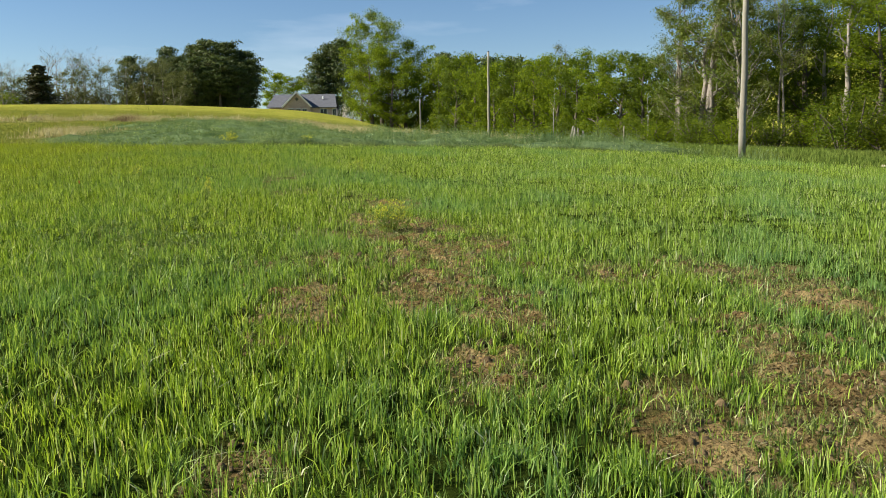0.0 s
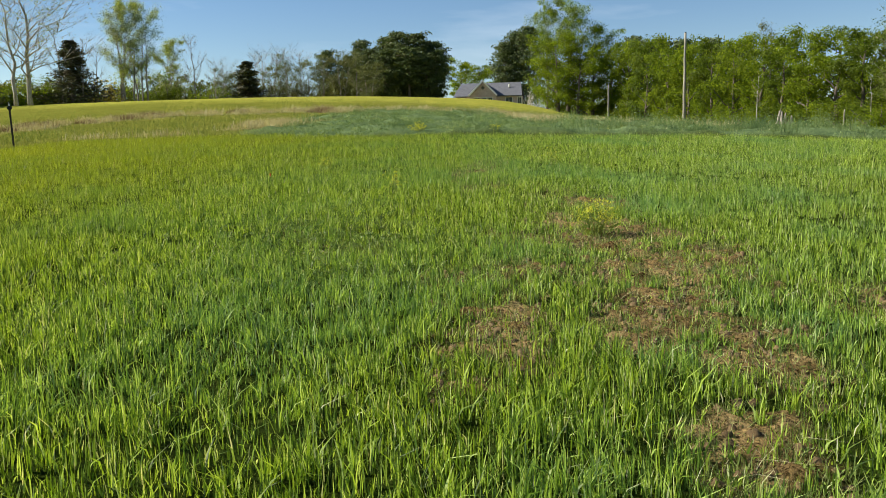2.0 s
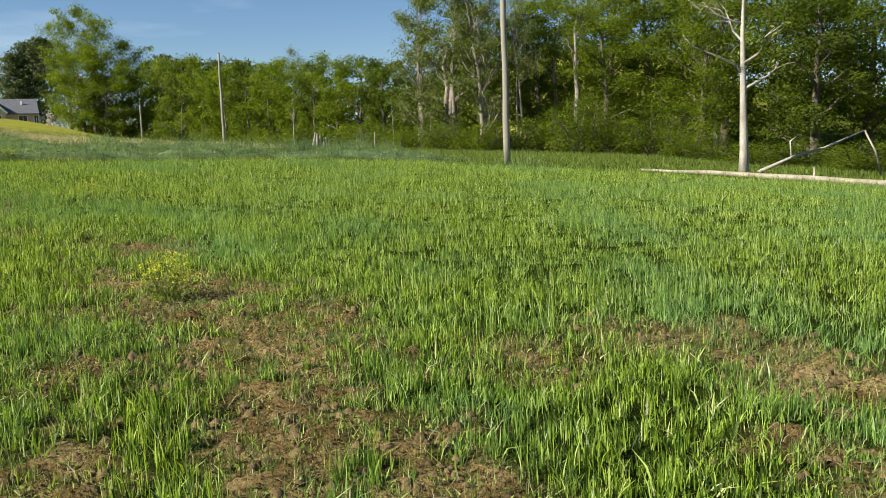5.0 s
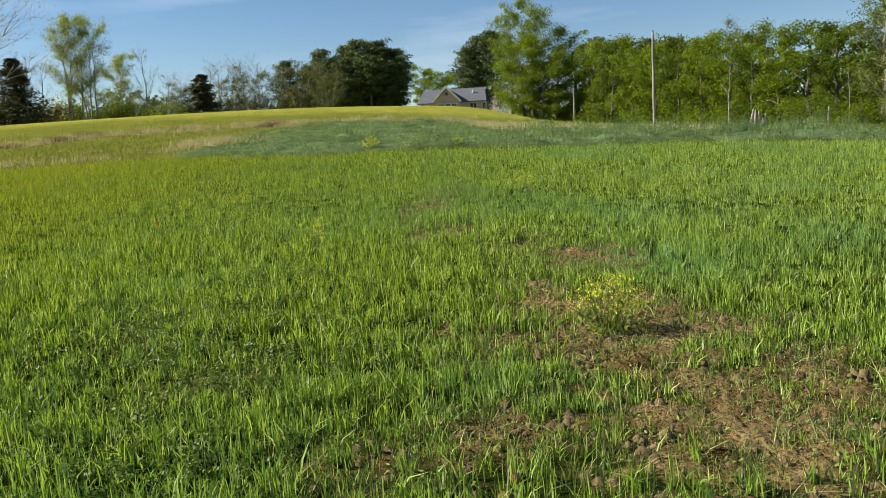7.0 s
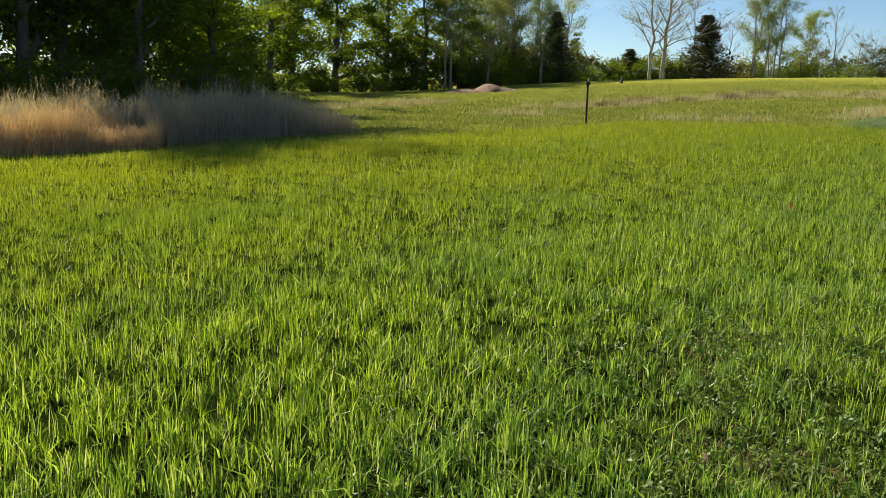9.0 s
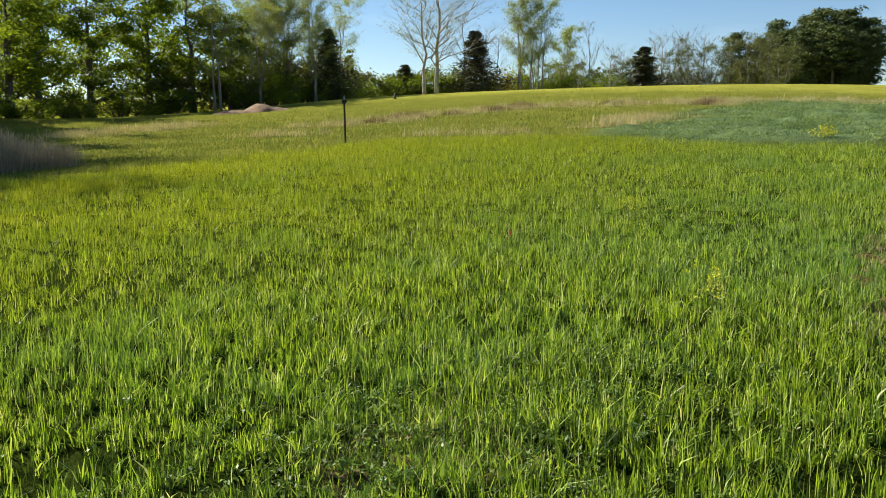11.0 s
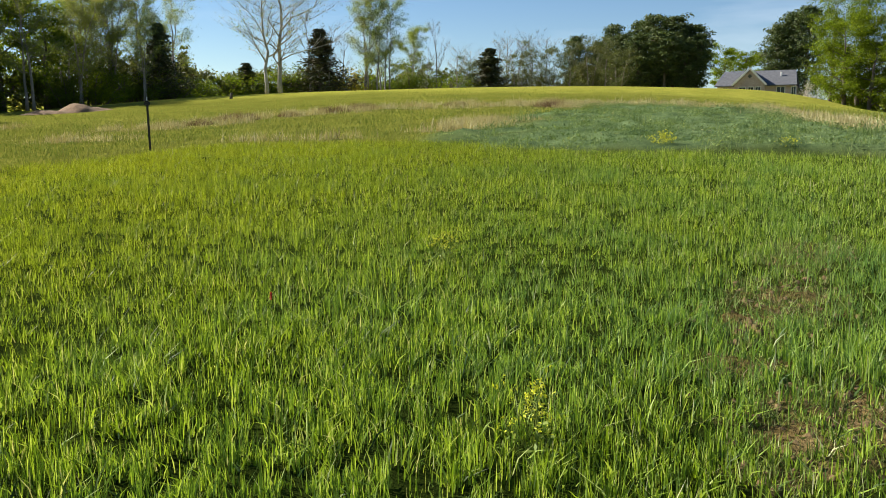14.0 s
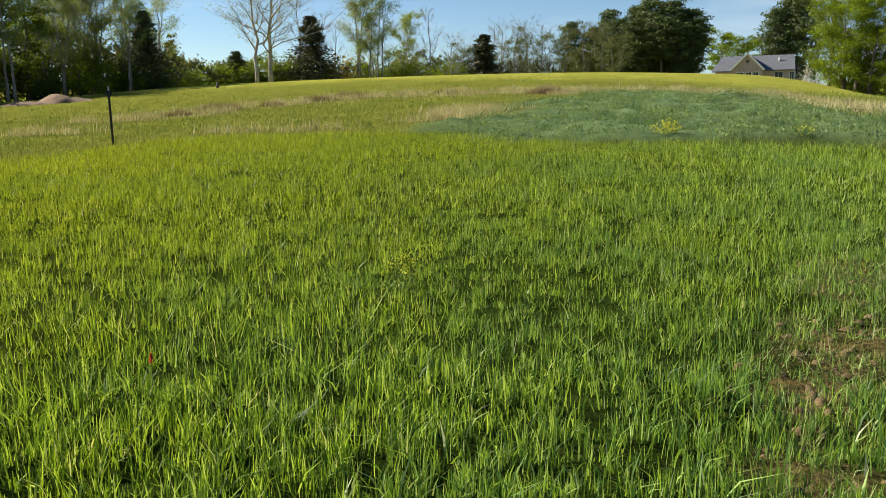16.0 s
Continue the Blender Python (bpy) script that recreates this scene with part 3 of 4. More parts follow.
        tagged(new(name, fast_mesh(name, v, t, mat)), label, "grass", kind="stuff")

    # broom sedge along the west edge of the field, with grey weeds behind it
    for name, label, mat, n, y0, y1, xa, deep, tall in (
            ("broom_sedge", "tall orange-brown broom sedge standing dry at the field edge", M_BROOM, 26000, -3.0, 9.7, -18.1, 1.6, 1.15),
            ("dead_weeds", "tall grey-brown dead weeds standing at the field edge", M_WEED, 42000, -3.0, 15.2, -19.6, 2.6, 1.35)):
        s = rng.uniform(0, 1, n)
        by = y0 + (y1 - y0) * s
        front = np.where(by > 9.7, 1.3 * (1 - 0.35 * ease(9.7, 15.2, by)), 0.0)
        bx = xa - 0.9 * ease(8, 15, by) - rng.uniform(0, 1, n) * deep + front * rng.uniform(0, 1, n)
        h = tall * (0.78 + 0.3 * ripple(bx, by, 1.3, 2)) * rng.uniform(0.5, 1.1, n) * (1 - 0.55 * ease(y1 - 2.2, y1, by))
        h = np.maximum(h, 0.1)
        stems = blades(rng, bx, by, h, 0.017 * rng.uniform(0.6, 1.4, n), np.abs(rng.normal(0.05, 0.16, n)), 0.5, 1)
        # feathery plumes on the upper part of the stems
        k = np.repeat(np.arange(n), 2)
        up = h[k] * rng.uniform(0.35, 0.88, len(k))
        plumes = blades(rng, bx[k] + rng.normal(0, 0.05, len(k)), by[k] + rng.normal(0, 0.05, len(k)), rng.uniform(0.06, 0.2, len(k)), 0.02 * rng.uniform(0.5, 1.4, len(k)), np.abs(rng.normal(0.3, 0.5, len(k))), 0.6, 1, up)
        v, t = merge([stems, plumes])
        tagged(new(name, fast_mesh(name, v, t, mat)), label, "grass", kind="stuff")


# ---------------------------------------------------------------- trees
def leaves(rng, centres, spread, count, size):
    """Diamond leaf sprays about clump centres, most of them facing outwards."""
    c = np.repeat(np.asarray(centres), count, 0)
    n = len(c)
    g = rng.normal(0, 1, (n, 3))
    g /= np.linalg.norm(g, axis=1)[:, None] + 1e-6
    p = c + g * (rng.uniform(0.15, 1, n) ** 0.6)[:, None] * np.repeat(np.asarray(spread), count, 0)
    face = g + rng.normal(0, 0.42, (n, 3)) + np.array([0, 0, 0.25])
    u = np.cross(face, rng.normal(0, 1, (n, 3)))
    u /= np.linalg.norm(u, axis=1)[:, None] + 1e-6
    w = np.cross(face, u)
    w /= np.linalg.norm(w, axis=1)[:, None] + 1e-6
    s = (size * rng.uniform(0.5, 1.4, n))[:, None]
    v = np.stack([p - u * s, p + w * s * 0.42 - u * s * 0.15, p + u * s, p - w * s * 0.42 - u * s * 0.15], 1).reshape(-1, 3)
    k = np.arange(n)[:, None] * 4
    return v, np.concatenate([k + np.array([[0, 1, 2]]), k + np.array([[0, 2, 3]])])


def skeleton_of(rng, height, reach, first, stems=1, limbs=11, rise=0.75, thick=0.018, twigs=4, crook=0.05, fine=0, full=0.8):
    """Trunk, limbs and twigs. Returns tube geometry and the twig ends."""
    vs, fs, ends = [], [], []
    for st in range(stems):
        off = Vector((0, 0, 0)) if stems == 1 else Vector((rng.uniform(-0.4, 0.4), rng.uniform(-0.4, 0.4), 0))
        lean = Vector((rng.uniform(-1, 1), rng.uniform(-1, 1), 0)) * (0.05 if stems == 1 else 0.14) * height
        path, rad = [], []
        for k in range(9):
            s = k / 8
            path.append(off + lean * s * s + Vector((rng.normal(0, crook), rng.normal(0, crook), 0)) * height * 0.22 * s + Vector((0, 0, height * s * 0.96 - 0.15)))
            rad.append(height * thick * (1.25 - s * 1.18) * (1.25 if k == 0 else 1) / (1 if stems == 1 else 1.5))
        tube(vs, fs, path, rad, 7)
        for b in range(limbs):
            s = first + (0.97 - first) * (b + rng.uniform(0, 0.9)) / limbs
            k = min(int(s * 8), 7)
            p = Vector(path[k]).lerp(Vector(path[k + 1]), s * 8 - k)
            a = b * 2.4 + rng.uniform(-0.6, 0.6)
            prof = math.sin(math.pi * min(1, (s - first) / (1 - first) * full + 0.22))
            length = reach * (0.35 + 0.65 * prof) * rng.uniform(0.7, 1.15)
            way = Vector((math.cos(a), math.sin(a), rise * rng.uniform(0.5, 1.3)))
            q = [p]
            for j in range(1, 5):
                q.append(p + way * length * j / 4 / way.length + Vector((rng.normal(0, 0.06), rng.normal(0, 0.06), 0.03 * j)) * length)
            r0 = max(rad[k] * 0.55, 0.015)
            tube(vs, fs, q, [r0, r0 * 0.75, r0 * 0.5, r0 * 0.3, r0 * 0.12], 5)
            ends += [q[2], q[3], q[4]]
            for w in range(twigs):
                j = rng.randint(1, 4)
                aa = a + rng.uniform(-1.3, 1.3)
                tw = Vector((math.cos(aa), math.sin(aa), rise * rng.uniform(0.2, 1.6))) * length * rng.uniform(0.25, 0.5)
                mid = q[j] + tw * 0.5 + Vector((rng.normal(0, 0.05), rng.normal(0, 0.05), 0.05)) * length
                tube(vs, fs, [q[j], mid, q[j] + tw], [r0 * 0.3, r0 * 0.2, r0 * 0.06], 4)
                ends += [q[j] + tw, mid]
                for f in range(fine):
                    a3 = aa + rng.uniform(-1.4, 1.4)
                    st = (q[j] + tw).lerp(q[j], rng.uniform(0, 0.7))
                    en = st + Vector((math.cos(a3), math.sin(a3), rise * rng.uniform(0.3, 1.6))) * length * rng.uniform(0.12, 0.26)
                    tube(vs, fs, [st, en], [max(r0 * 0.12, 0.008), 0.004], 3)
                    if f % 2:
                        ends.append(en)
        ends.append(path[-1])
    return vs, fs, ends


def make_tree(name, label, category, seed, height, reach, first, bark, leaf, count, size, puff, **kw):
    """One tree with its trunk and crown; its foot is the origin."""
    rng = np.random.RandomState(seed)
    root = new(name)
    vs, fs, ends = skeleton_of(rng, height, reach, first, **kw)
    part("trunk", mesh_of("trunk", vs, fs, bark, True), bark, root)
    if leaf is not None:
        e = np.array([tuple(p) for p in ends])
        e = e[e[:, 2] > height * first * 0.6]
        sp = np.tile(np.array([[puff, puff, puff * 0.62]]), (len(e), 1)) * rng.uniform(0.5, 1.35, (len(e), 1))
        v, t = leaves(rng, e, sp, count, size)
        part("crown", fast_mesh("crown", v, t, leaf), leaf, root)
    tagged(root, label, category)
    return root


def make_pine(name, label, seed, height, reach, first, leaf, bark, count, size, cone=False):
    """An evergreen: whorls of boughs, thick with needles."""
    rng = np.random.RandomState(seed)
    root = new(name)
    vs, fs = [], []
    path = [Vector((rng.normal(0, 0.02), rng.normal(0, 0.02), 0)) * height * k / 8 + Vector((0, 0, height * k / 8 * 0.97 - 0.2)) for k in range(9)]
    tube(vs, fs, path, [height * 0.016 * (1.15 - k / 8) for k in range(9)], 7)
    centres, spread = [], []
    levels = 15
    for k in range(levels):
        s = first + (0.98 - first) * k / (levels - 1)
        u = (s - first) / (1 - first)
        prof = (1 - u) ** 0.95 * (0.8 + 0.2 * math.sin(9 * u)) + 0.04 if cone else min(1.0, 0.55 + 1.6 * u) * math.sqrt(max(0.0, 1 - u ** 2.6)) + 0.08
        for b in range(7 if cone else 6):
            a = k * 1.3 + b * 2 * math.pi / 6 + rng.uniform(-0.3, 0.3)
            ln = reach * prof * rng.uniform(0.62, 1.15)
            way = Vector((math.cos(a), math.sin(a), (0.35 if cone else 0.22) + rng.uniform(-0.1, 0.2)))
            p = Vector((0, 0, height * min(0.97, s + rng.uniform(-0.035, 0.035))))
            q = [p, p + way * ln * 0.5, p + way * ln + Vector((0, 0, 0.06 * ln))]
            tube(vs, fs, q, [0.05, 0.035, 0.01], 4)
            for j in (0.35, 0.62, 0.9):
                centres.append(tuple(p + way * ln * j))
                wide = reach * 0.27 * (0.3 + 0.7 * prof if cone else 1.0)
                spread.append((wide, wide, wide * (1.25 if cone else 0.75)))
    part("trunk", mesh_of("trunk", vs, fs, bark, True), bark, root)
    v, t = leaves(rng, np.array(centres), np.array(spread), count, size)
    part("crown", fast_mesh("crown", v, t, leaf), leaf, root)
    tagged(root, label, "pine tree" if not cone else "cedar tree")
    return root


def make_shrub(name, label, seed, leaf, bark, count=38, size=0.095):
    """Undergrowth, one metre across and one high."""
    rng = np.random.RandomState(seed)
    root = new(name)
    vs, fs, ends = [], [], []
    for k in range(16):
        a, r = rng.uniform(0, 6.3), rng.uniform(0.05, 0.5)
        tip = Vector((math.cos(a) * r, math.sin(a) * r, rng.uniform(0.35, 0.95) * (1.1 - 0.7 * r)))
        foot = Vector((tip.x * 0.3, tip.y * 0.3, -0.03))
        mid = foot.lerp(tip, 0.5) + Vector((rng.normal(0, 0.04), rng.normal(0, 0.04), 0.05))
        tube(vs, fs, [foot, mid, tip], [0.012, 0.009, 0.003], 4)
        ends += [mid, tip, foot.lerp(mid, 0.6) + Vector((tip.x * 0.3, tip.y * 0.3, 0))]
    part("stem", mesh_of("stem", vs, fs, bark), bark, root)
    v, t = leaves(rng, np.array([tuple(p) for p in ends]), np.full((len(ends), 3), 0.17), count, size * 0.36)
    part("foliage", fast_mesh("foliage", v, t, leaf), leaf, root)
    tagged(root, label, "shrub")
    return root


def stand(kinds, rows, group, unit_h, unit_w=None):
    """Plants copies of the prototypes at (x, y, height, width)."""
    rng = random.Random(len(rows) * 7 + int(rows[0][0] * 10))
    for k, (x, y, h, w) in enumerate(rows):
        proto = kinds[k % len(kinds)]
        sz = h / unit_h
        sx = w / unit_w if unit_w else sz
        m = pose(x, y, float(lie(x, y)) - 0.03, 0, 0, rng.uniform(0, 360)) @ Matrix.Diagonal((sx, sx, sz, 1))
        tagged(copy_thing(proto, m), group=group)


def thicket(name, label, seed, line, height, depth, leaf, count, size):
    """The crowded inside of a wood: sprays of leaf filling a strip along a line on the plan, ragged on top."""
    rng = np.random.RandomState(seed)
    count = count // 28
    pts = np.array(line, float)
    seg = np.hypot(*np.diff(pts[:, :2], axis=0).T)
    run = np.concatenate([[0], np.cumsum(seg)])
    s = rng.uniform(0, run[-1], count)
    x, y = np.interp(s, run, pts[:, 0]), np.interp(s, run, pts[:, 1])
    dx, dy = np.interp(s, run, np.gradient(pts[:, 0])), np.interp(s, run, np.gradient(pts[:, 1]))
    n = np.hypot(dx, dy) + 1e-6
    off = rng.uniform(-0.5, 0.5, count) * depth
    x, y = x + dy / n * off, y - dx / n * off
    top = height * (0.78 + 0.16 * ripple(x, y, 7, 1) + 0.12 * ripple(x, y, 2.6, 2))
    z = lie(x, y) + top * rng.uniform(0, 1, count) ** 0.8
    wide = rng.uniform(0.4, 1.15, (count, 1)) * np.array([[1, 1, 0.75]])
    v, t = leaves(rng, np.stack([x, y, z], -1), wide, 26, size)
    tagged(new(name, fast_mesh(name, v, t, leaf)), label, "woodland", kind="stuff")


def drop(*protos):
    for p in protos:
        for o in (*p.children_recursive, p):
            bpy.data.objects.remove(o)


# ---------------------------------------------------------------- woods
def build_woods():
    broad = [make_tree("broadleaf_tree", "broadleaf tree in fresh yellow-green spring leaf", "tree", s, 10, 2.5, 0.05, M_BARK, lf, 72, 0.104, 0.85, twigs=3, limbs=17, full=0.62)
             for s, lf in ((1, M_SPRING), (2, M_SPRING), (3, M_DEEP))]
    big = [make_tree("broadleaf_tree", "tall broadleaf tree in spring leaf beside the house", "tree", s, 10, 2.9, 0.08, M_BARK, M_SPRING, 120, 0.078, 0.9, twigs=3, limbs=19, rise=0.6, full=0.5) for s in (5, 6)]
    near = [make_tree("broadleaf_tree", "tall broadleaf tree with dense spring foliage", "tree", s, 11, 2.9, 0.06, M_BARK, lf, 66, 0.088, 0.95, twigs=5, limbs=17, full=0.65)
            for s, lf in ((21, M_SPRING), (22, M_DEEP), (23, M_SPRING))]
    thin = [make_tree("budding_tree", "slender tree with thin budding foliage and bare twigs", "tree", s, 10, 2.1, 0.25, M_GREYBARK, M_BUD, 36, 0.05, 0.55, stems=st, twigs=6, limbs=10, rise=1.2, thick=0.011, fine=1)
            for s, st in ((31, 2), (32, 2), (33, 3))]
    olive = [make_tree("budding_tree", "slender olive-brown tree just coming into leaf", "tree", s, 10, 2.1, 0.15, M_GREYBARK, M_OLIVE, 34, 0.06, 0.6, stems=st, twigs=5, limbs=11, rise=1.1, thick=0.011) for s, st in ((35, 1), (36, 2))]
    naked = [make_tree("bare_tree", "leafless grey tree with fine branching twigs", "tree", s, 10, 1.9, 0.3, M_GREYBARK, M_BUD, 2, 0.03, 0.5, twigs=7, limbs=11, rise=1.4, thick=0.011, fine=3) for s in (41, 42)]
    white = [make_tree("sycamore", "white-barked sycamore, still bare of leaves", "tree", s, 16, 5.2, 0.22, M_PALEBARK, M_BUD, 3, 0.07, 0.7, twigs=8, limbs=20, rise=0.95, thick=0.0085, fine=4, crook=0.13) for s in (51, 52)]
    pine = [make_pine("pine_tree", "dark green pine with a dense rounded crown", s, 12, 2.5, f, M_NEEDLE, M_BARK, 26, 0.17) for s, f in ((61, 0.3), (62, 0.42), (63, 0.2))]
    cedar = [make_pine("red_cedar", "dark conical red cedar at the wood's edge", s, 8, 2.3, 0.04, M_CEDAR, M_BARK, 26, 0.12, True) for s in (71, 72)]
    shrub = [make_shrub("shrub", "dense green undergrowth shrub at the wood's edge", s, lf, M_BARK, 120, 0.052) for s, lf in ((81, M_DEEP), (82, M_SPRING))]
    bush = [make_shrub("shrub", "leafy spring undergrowth below the trees", s, lf, M_BARK, 130, 0.046) for s, lf in ((91, M_SPRING), (92, M_DEEP))]
    gold = make_shrub("yellow_bush", "bush in golden yellow leaf", 95, M_GOLD, M_BARK)
    vine = make_tree("vine_clad_tree", "tall tree hung with vines and small new leaves", "tree", 25, 11, 2.6, 0.1, M_GREYBARK, M_VINE, 40, 0.066, 0.62, stems=3, twigs=4, limbs=12, rise=1.0)
    snag = make_tree("dead_tree", "dead grey tree with broken bare limbs", "tree", 26, 10, 1.3, 0.4, M_GREYBARK, None, 0, 0, 0, twigs=3, limbs=7, rise=1.2)
    pale = make_tree("sapling", "slim pale-barked sapling before the wood", "tree", 28, 7, 1.0, 0.4, M_PALEBARK, M_SPRING, 6, 0.08, 0.4, twigs=3, limbs=7, rise=1.0, thick=0.008)
    young = make_tree("young_tree", "young pale-barked tree with spreading thin twigs", "tree", 27, 7.4, 2.1, 0.33, M_PALEBARK, M_BUD, 2, 0.09, 0.5, twigs=5, limbs=9, rise=0.5, thick=0.016)

    stand(broad, [(-64, 30.5, 11, 9), (-69, 34.6, 10.5, 8.5), (-70.2, 39.4, 12.1, 9.5), (-69.7, 44.6, 12.7, 10), (-66.8, 47.2, 11.9, 8.4), (-65, 50, 8.6, 6.2)], "west wood", 10, 5.8)
    stand(broad, [(-43.5, 210.6, 13.1, 10.5), (-42, 226.1, 12.2, 12.2), (-38.2, 231.9, 12.2, 12.5)], "trees by the house", 10, 5.8)
    stand(big, [(-10, 133.6, 19.7, 10.7), (-13.5, 135.3, 17.1, 7.9), (-6.1, 133.9, 16.5, 11.3), (-11.3, 129.5, 12.8, 9.4), (-8.2, 128.7, 12.2, 9.3)], "trees by the house", 10.6, 6.2)
    stand(broad, [(-3.2, 136, 15.9, 7.5), (-0.6, 127, 15.7, 7.7), (1.8, 113, 13.9, 7.3), (4.3, 105.9, 13.2, 6.8), (6.4, 98.8, 12.4, 6.8), (8.4, 93.6, 12.2, 6.5),
             (10, 88.4, 11.6, 6.6), (11.8, 83.2, 11.1, 6.2), (13.1, 78.9, 9.9, 6.3), (14.4, 74.6, 9.5, 6), (15.5, 70.3, 9, 6), (15.9, 64, 7.6, 5.5)], "pole-line wood", 10, 5.8)
    stand(thin, [(-65, 51.9, 10.4, 7.5), (-62.7, 51.7, 9.2, 6.6), (-66.7, 56.4, 10.4, 7.1), (-63.1, 47.4, 10.6, 7.1), (-66, 57.3, 11.9, 5.7),
             (-66.1, 60.4, 13.1, 5.8), (-65.9, 63.8, 10.9, 6.7), (-61.3, 56.9, 8, 4), (-66.5, 54.7, 12.8, 6.5), (-66.4, 58.1, 14, 6.7),
             (-64.3, 60.5, 8.8, 5.2), (-63.9, 94, 15.4, 7.4), (-61.9, 95.4, 14.6, 7.4), (-63.4, 95.6, 15.4, 7.5), (-61.9, 101.5, 11.8, 6.8)], "west wood", 10, 5)
    stand(olive, [(-62.7, 118.4, 10.2, 7.1), (-62.5, 121.9, 10.2, 7.3), (-57.9, 118.6, 9.3, 7), (-56.8, 123.6, 11.1, 7.2), (-56.2, 128.2, 13.3, 7.4),
             (-52.8, 127.5, 11.8, 7.3), (-50.8, 130.4, 12.6, 7.4), (-48.7, 133.4, 12.9, 7.5), (-45.6, 132.4, 11.4, 7.4), (-42.4, 129.2, 9.1, 7.2),
             (13, 85, 13.4, 4.6)], "crest wood", 10, 5)
    stand(naked, [(-66.7, 89.4, 10.1, 4.6), (-59.1, 103.2, 12.9, 4.9), (-57.7, 106.3, 9.9, 6), (-68.3, 94.5, 9.6, 4.8), (-61.4, 104.1, 8.4, 5),
             (-69.1, 88.7, 12.1, 5.5), (-63.1, 119.3, 11.5, 7.2), (-59.4, 121.2, 13.2, 7.2), (-59.8, 126.6, 14.4, 7.4), (-57.5, 125.4, 13.7, 7.3),
             (-56.9, 130.1, 14.8, 8.2), (-55.1, 130.9, 13.9, 7.5)], "bare trees on the crest", 10, 4.4)
    stand(white, [(-69, 80.7, 15.9, 13), (-69.2, 83.3, 18.9, 16.8)], "sycamores", 16, 9)
    stand(pine, [(-54.5, 142.1, 14.2, 6), (-50.8, 143.4, 12.6, 6.4), (-47.6, 141.4, 14.6, 6.4), (-45, 138.5, 12.2, 6.4), (-42.8, 142.3, 14.2, 7),
             (-40.2, 139.2, 14.2, 8), (-36.8, 139.2, 13.2, 8.6), (-34.7, 141.9, 11.8, 8), (-33, 138.3, 9.8, 5.8), (-41, 133.9, 10.9, 7),
             (-36.9, 135.1, 10.6, 7.6), (-34.2, 135.9, 8.8, 6)], "crest pines", 12, 5.4)
    stand(pine, [(-28.6, 187.8, 16.5, 8.1), (-26.2, 190.2, 19.3, 9.1), (-22.9, 188.6, 20.9, 9.7), (0.4, 150, 22.6, 9.1), (4.6, 149.9, 24.6, 9.1),
             (8.8, 149.8, 26.6, 9.6), (13.3, 149.4, 28.4, 9.1), (17.9, 149.2, 29.0, 9.1)], "far pines", 12, 5.4)
    stand(cedar, [(-63.5, 60.4, 7, 5), (-68.1, 89.5, 9.2, 8.6), (-75.6, 84.2, 5, 5.6), (-53.9, 108.4, 9.2, 9.0)], "cedars", 8, 3.5)
    stand(shrub, [(-63.3, 50.8, 3.5, 5.2), (-63, 53, 3.2, 5.3), (-64.3, 56.2, 4, 5.5), (-63.3, 57.6, 2.9, 5.5), (-62.9, 61.2, 2.9, 5.7), (-73.3, 72.1, 2.9, 6.3),
             (-75.8, 76.8, 3.4, 6.6), (-77.7, 82, 4, 7.4), (-75.4, 83, 4.7, 7.4), (-75.3, 85.8, 4.2, 7.5), (-72.5, 88.4, 5.5, 7.5), (-74.1, 87, 4.6, 7.5),
             (-70.9, 89.8, 5.3, 7.5)], "edge shrubs", 1, 1)
    stand(shrub, [(-69.5, 93.6, 5.3, 6.7), (-67.2, 97.8, 5.2, 6.8), (-61.1, 99.6, 6.9, 7.7), (-58.6, 101.1, 5.8, 7.7), (-63, 98.3, 5.2, 7.7),
             (-58.7, 105.8, 6.2, 7.9), (-57.4, 109.9, 6.2, 8.2), (-62.3, 29.9, 1.8, 5.8), (-64.5, 34.8, 1.8, 6.2), (-66.4, 40.1, 2.7, 6.6),
             (-66.1, 44.6, 2.7, 6.7)], "edge shrubs", 1, 1)
    stand(shrub, [(-2.5, 139, 9.4, 7.4), (1.4, 118, 7.8, 8.8), (4.9, 103.9, 7.3, 8.3), (7.8, 95.7, 6.7, 7.7), (10.5, 89.4, 6.4, 7.7), (12.6, 83, 5.8, 7.1),
             (14.3, 76.7, 5, 7.5), (15.6, 70.3, 3.9, 6.9), (16.4, 63.9, 3.2, 6.7), (-11, 137.6, 6.5, 5.9), (-8.4, 137.7, 6.9, 6.6), (-6, 140.9, 8.2, 6.7),
             (-24.3, 188.4, 6.6, 7.3), (-21.5, 184.8, 6.7, 7.1), (-4.8, 151.9, 9.8, 8.1), (-8.1, 149.8, 8.2, 8)], "edge shrubs", 1, 1)
    stand(near, [(24.1, 55, 10.2, 7.4), (27.7, 55.4, 13.3, 8.2), (25, 45.5, 10.5, 6.8), (27.9, 46, 11.6, 8), (28.6, 43.2, 10.1, 7.2), (29.2, 40.2, 11.4, 7.8),
             (29.7, 37.1, 10.3, 7.4), (31.3, 35.7, 11.2, 7.8), (32.9, 34, 10.4, 7.8), (23.6, 43.4, 8.4, 6.6), (21.8, 48.6, 8.6, 6.8), (18.6, 50.5, 8.0, 5.6), (25.6, 37.4, 8.0, 6.4), (28.2, 32.6, 8.2, 6.8), (34.7, 32.1, 10.7, 8.2), (36.6, 29.7, 10.6, 8.6)], "east wood", 11, 6.6)
    stand(near, [(-50.5, 21.4, 7.5, 9.2), (-46, 12.2, 17, 9.5), (-44, 10.2, 18, 9.5), (-42.5, 8.2, 17.5, 9.5), (-44.5, 15.5, 12, 8.5), (-41, 4.4, 12, 8.9),
             (-41.1, 0.3, 12, 9), (-40.9, -4.1, 12, 9.5)], "west wood", 11, 6.6)
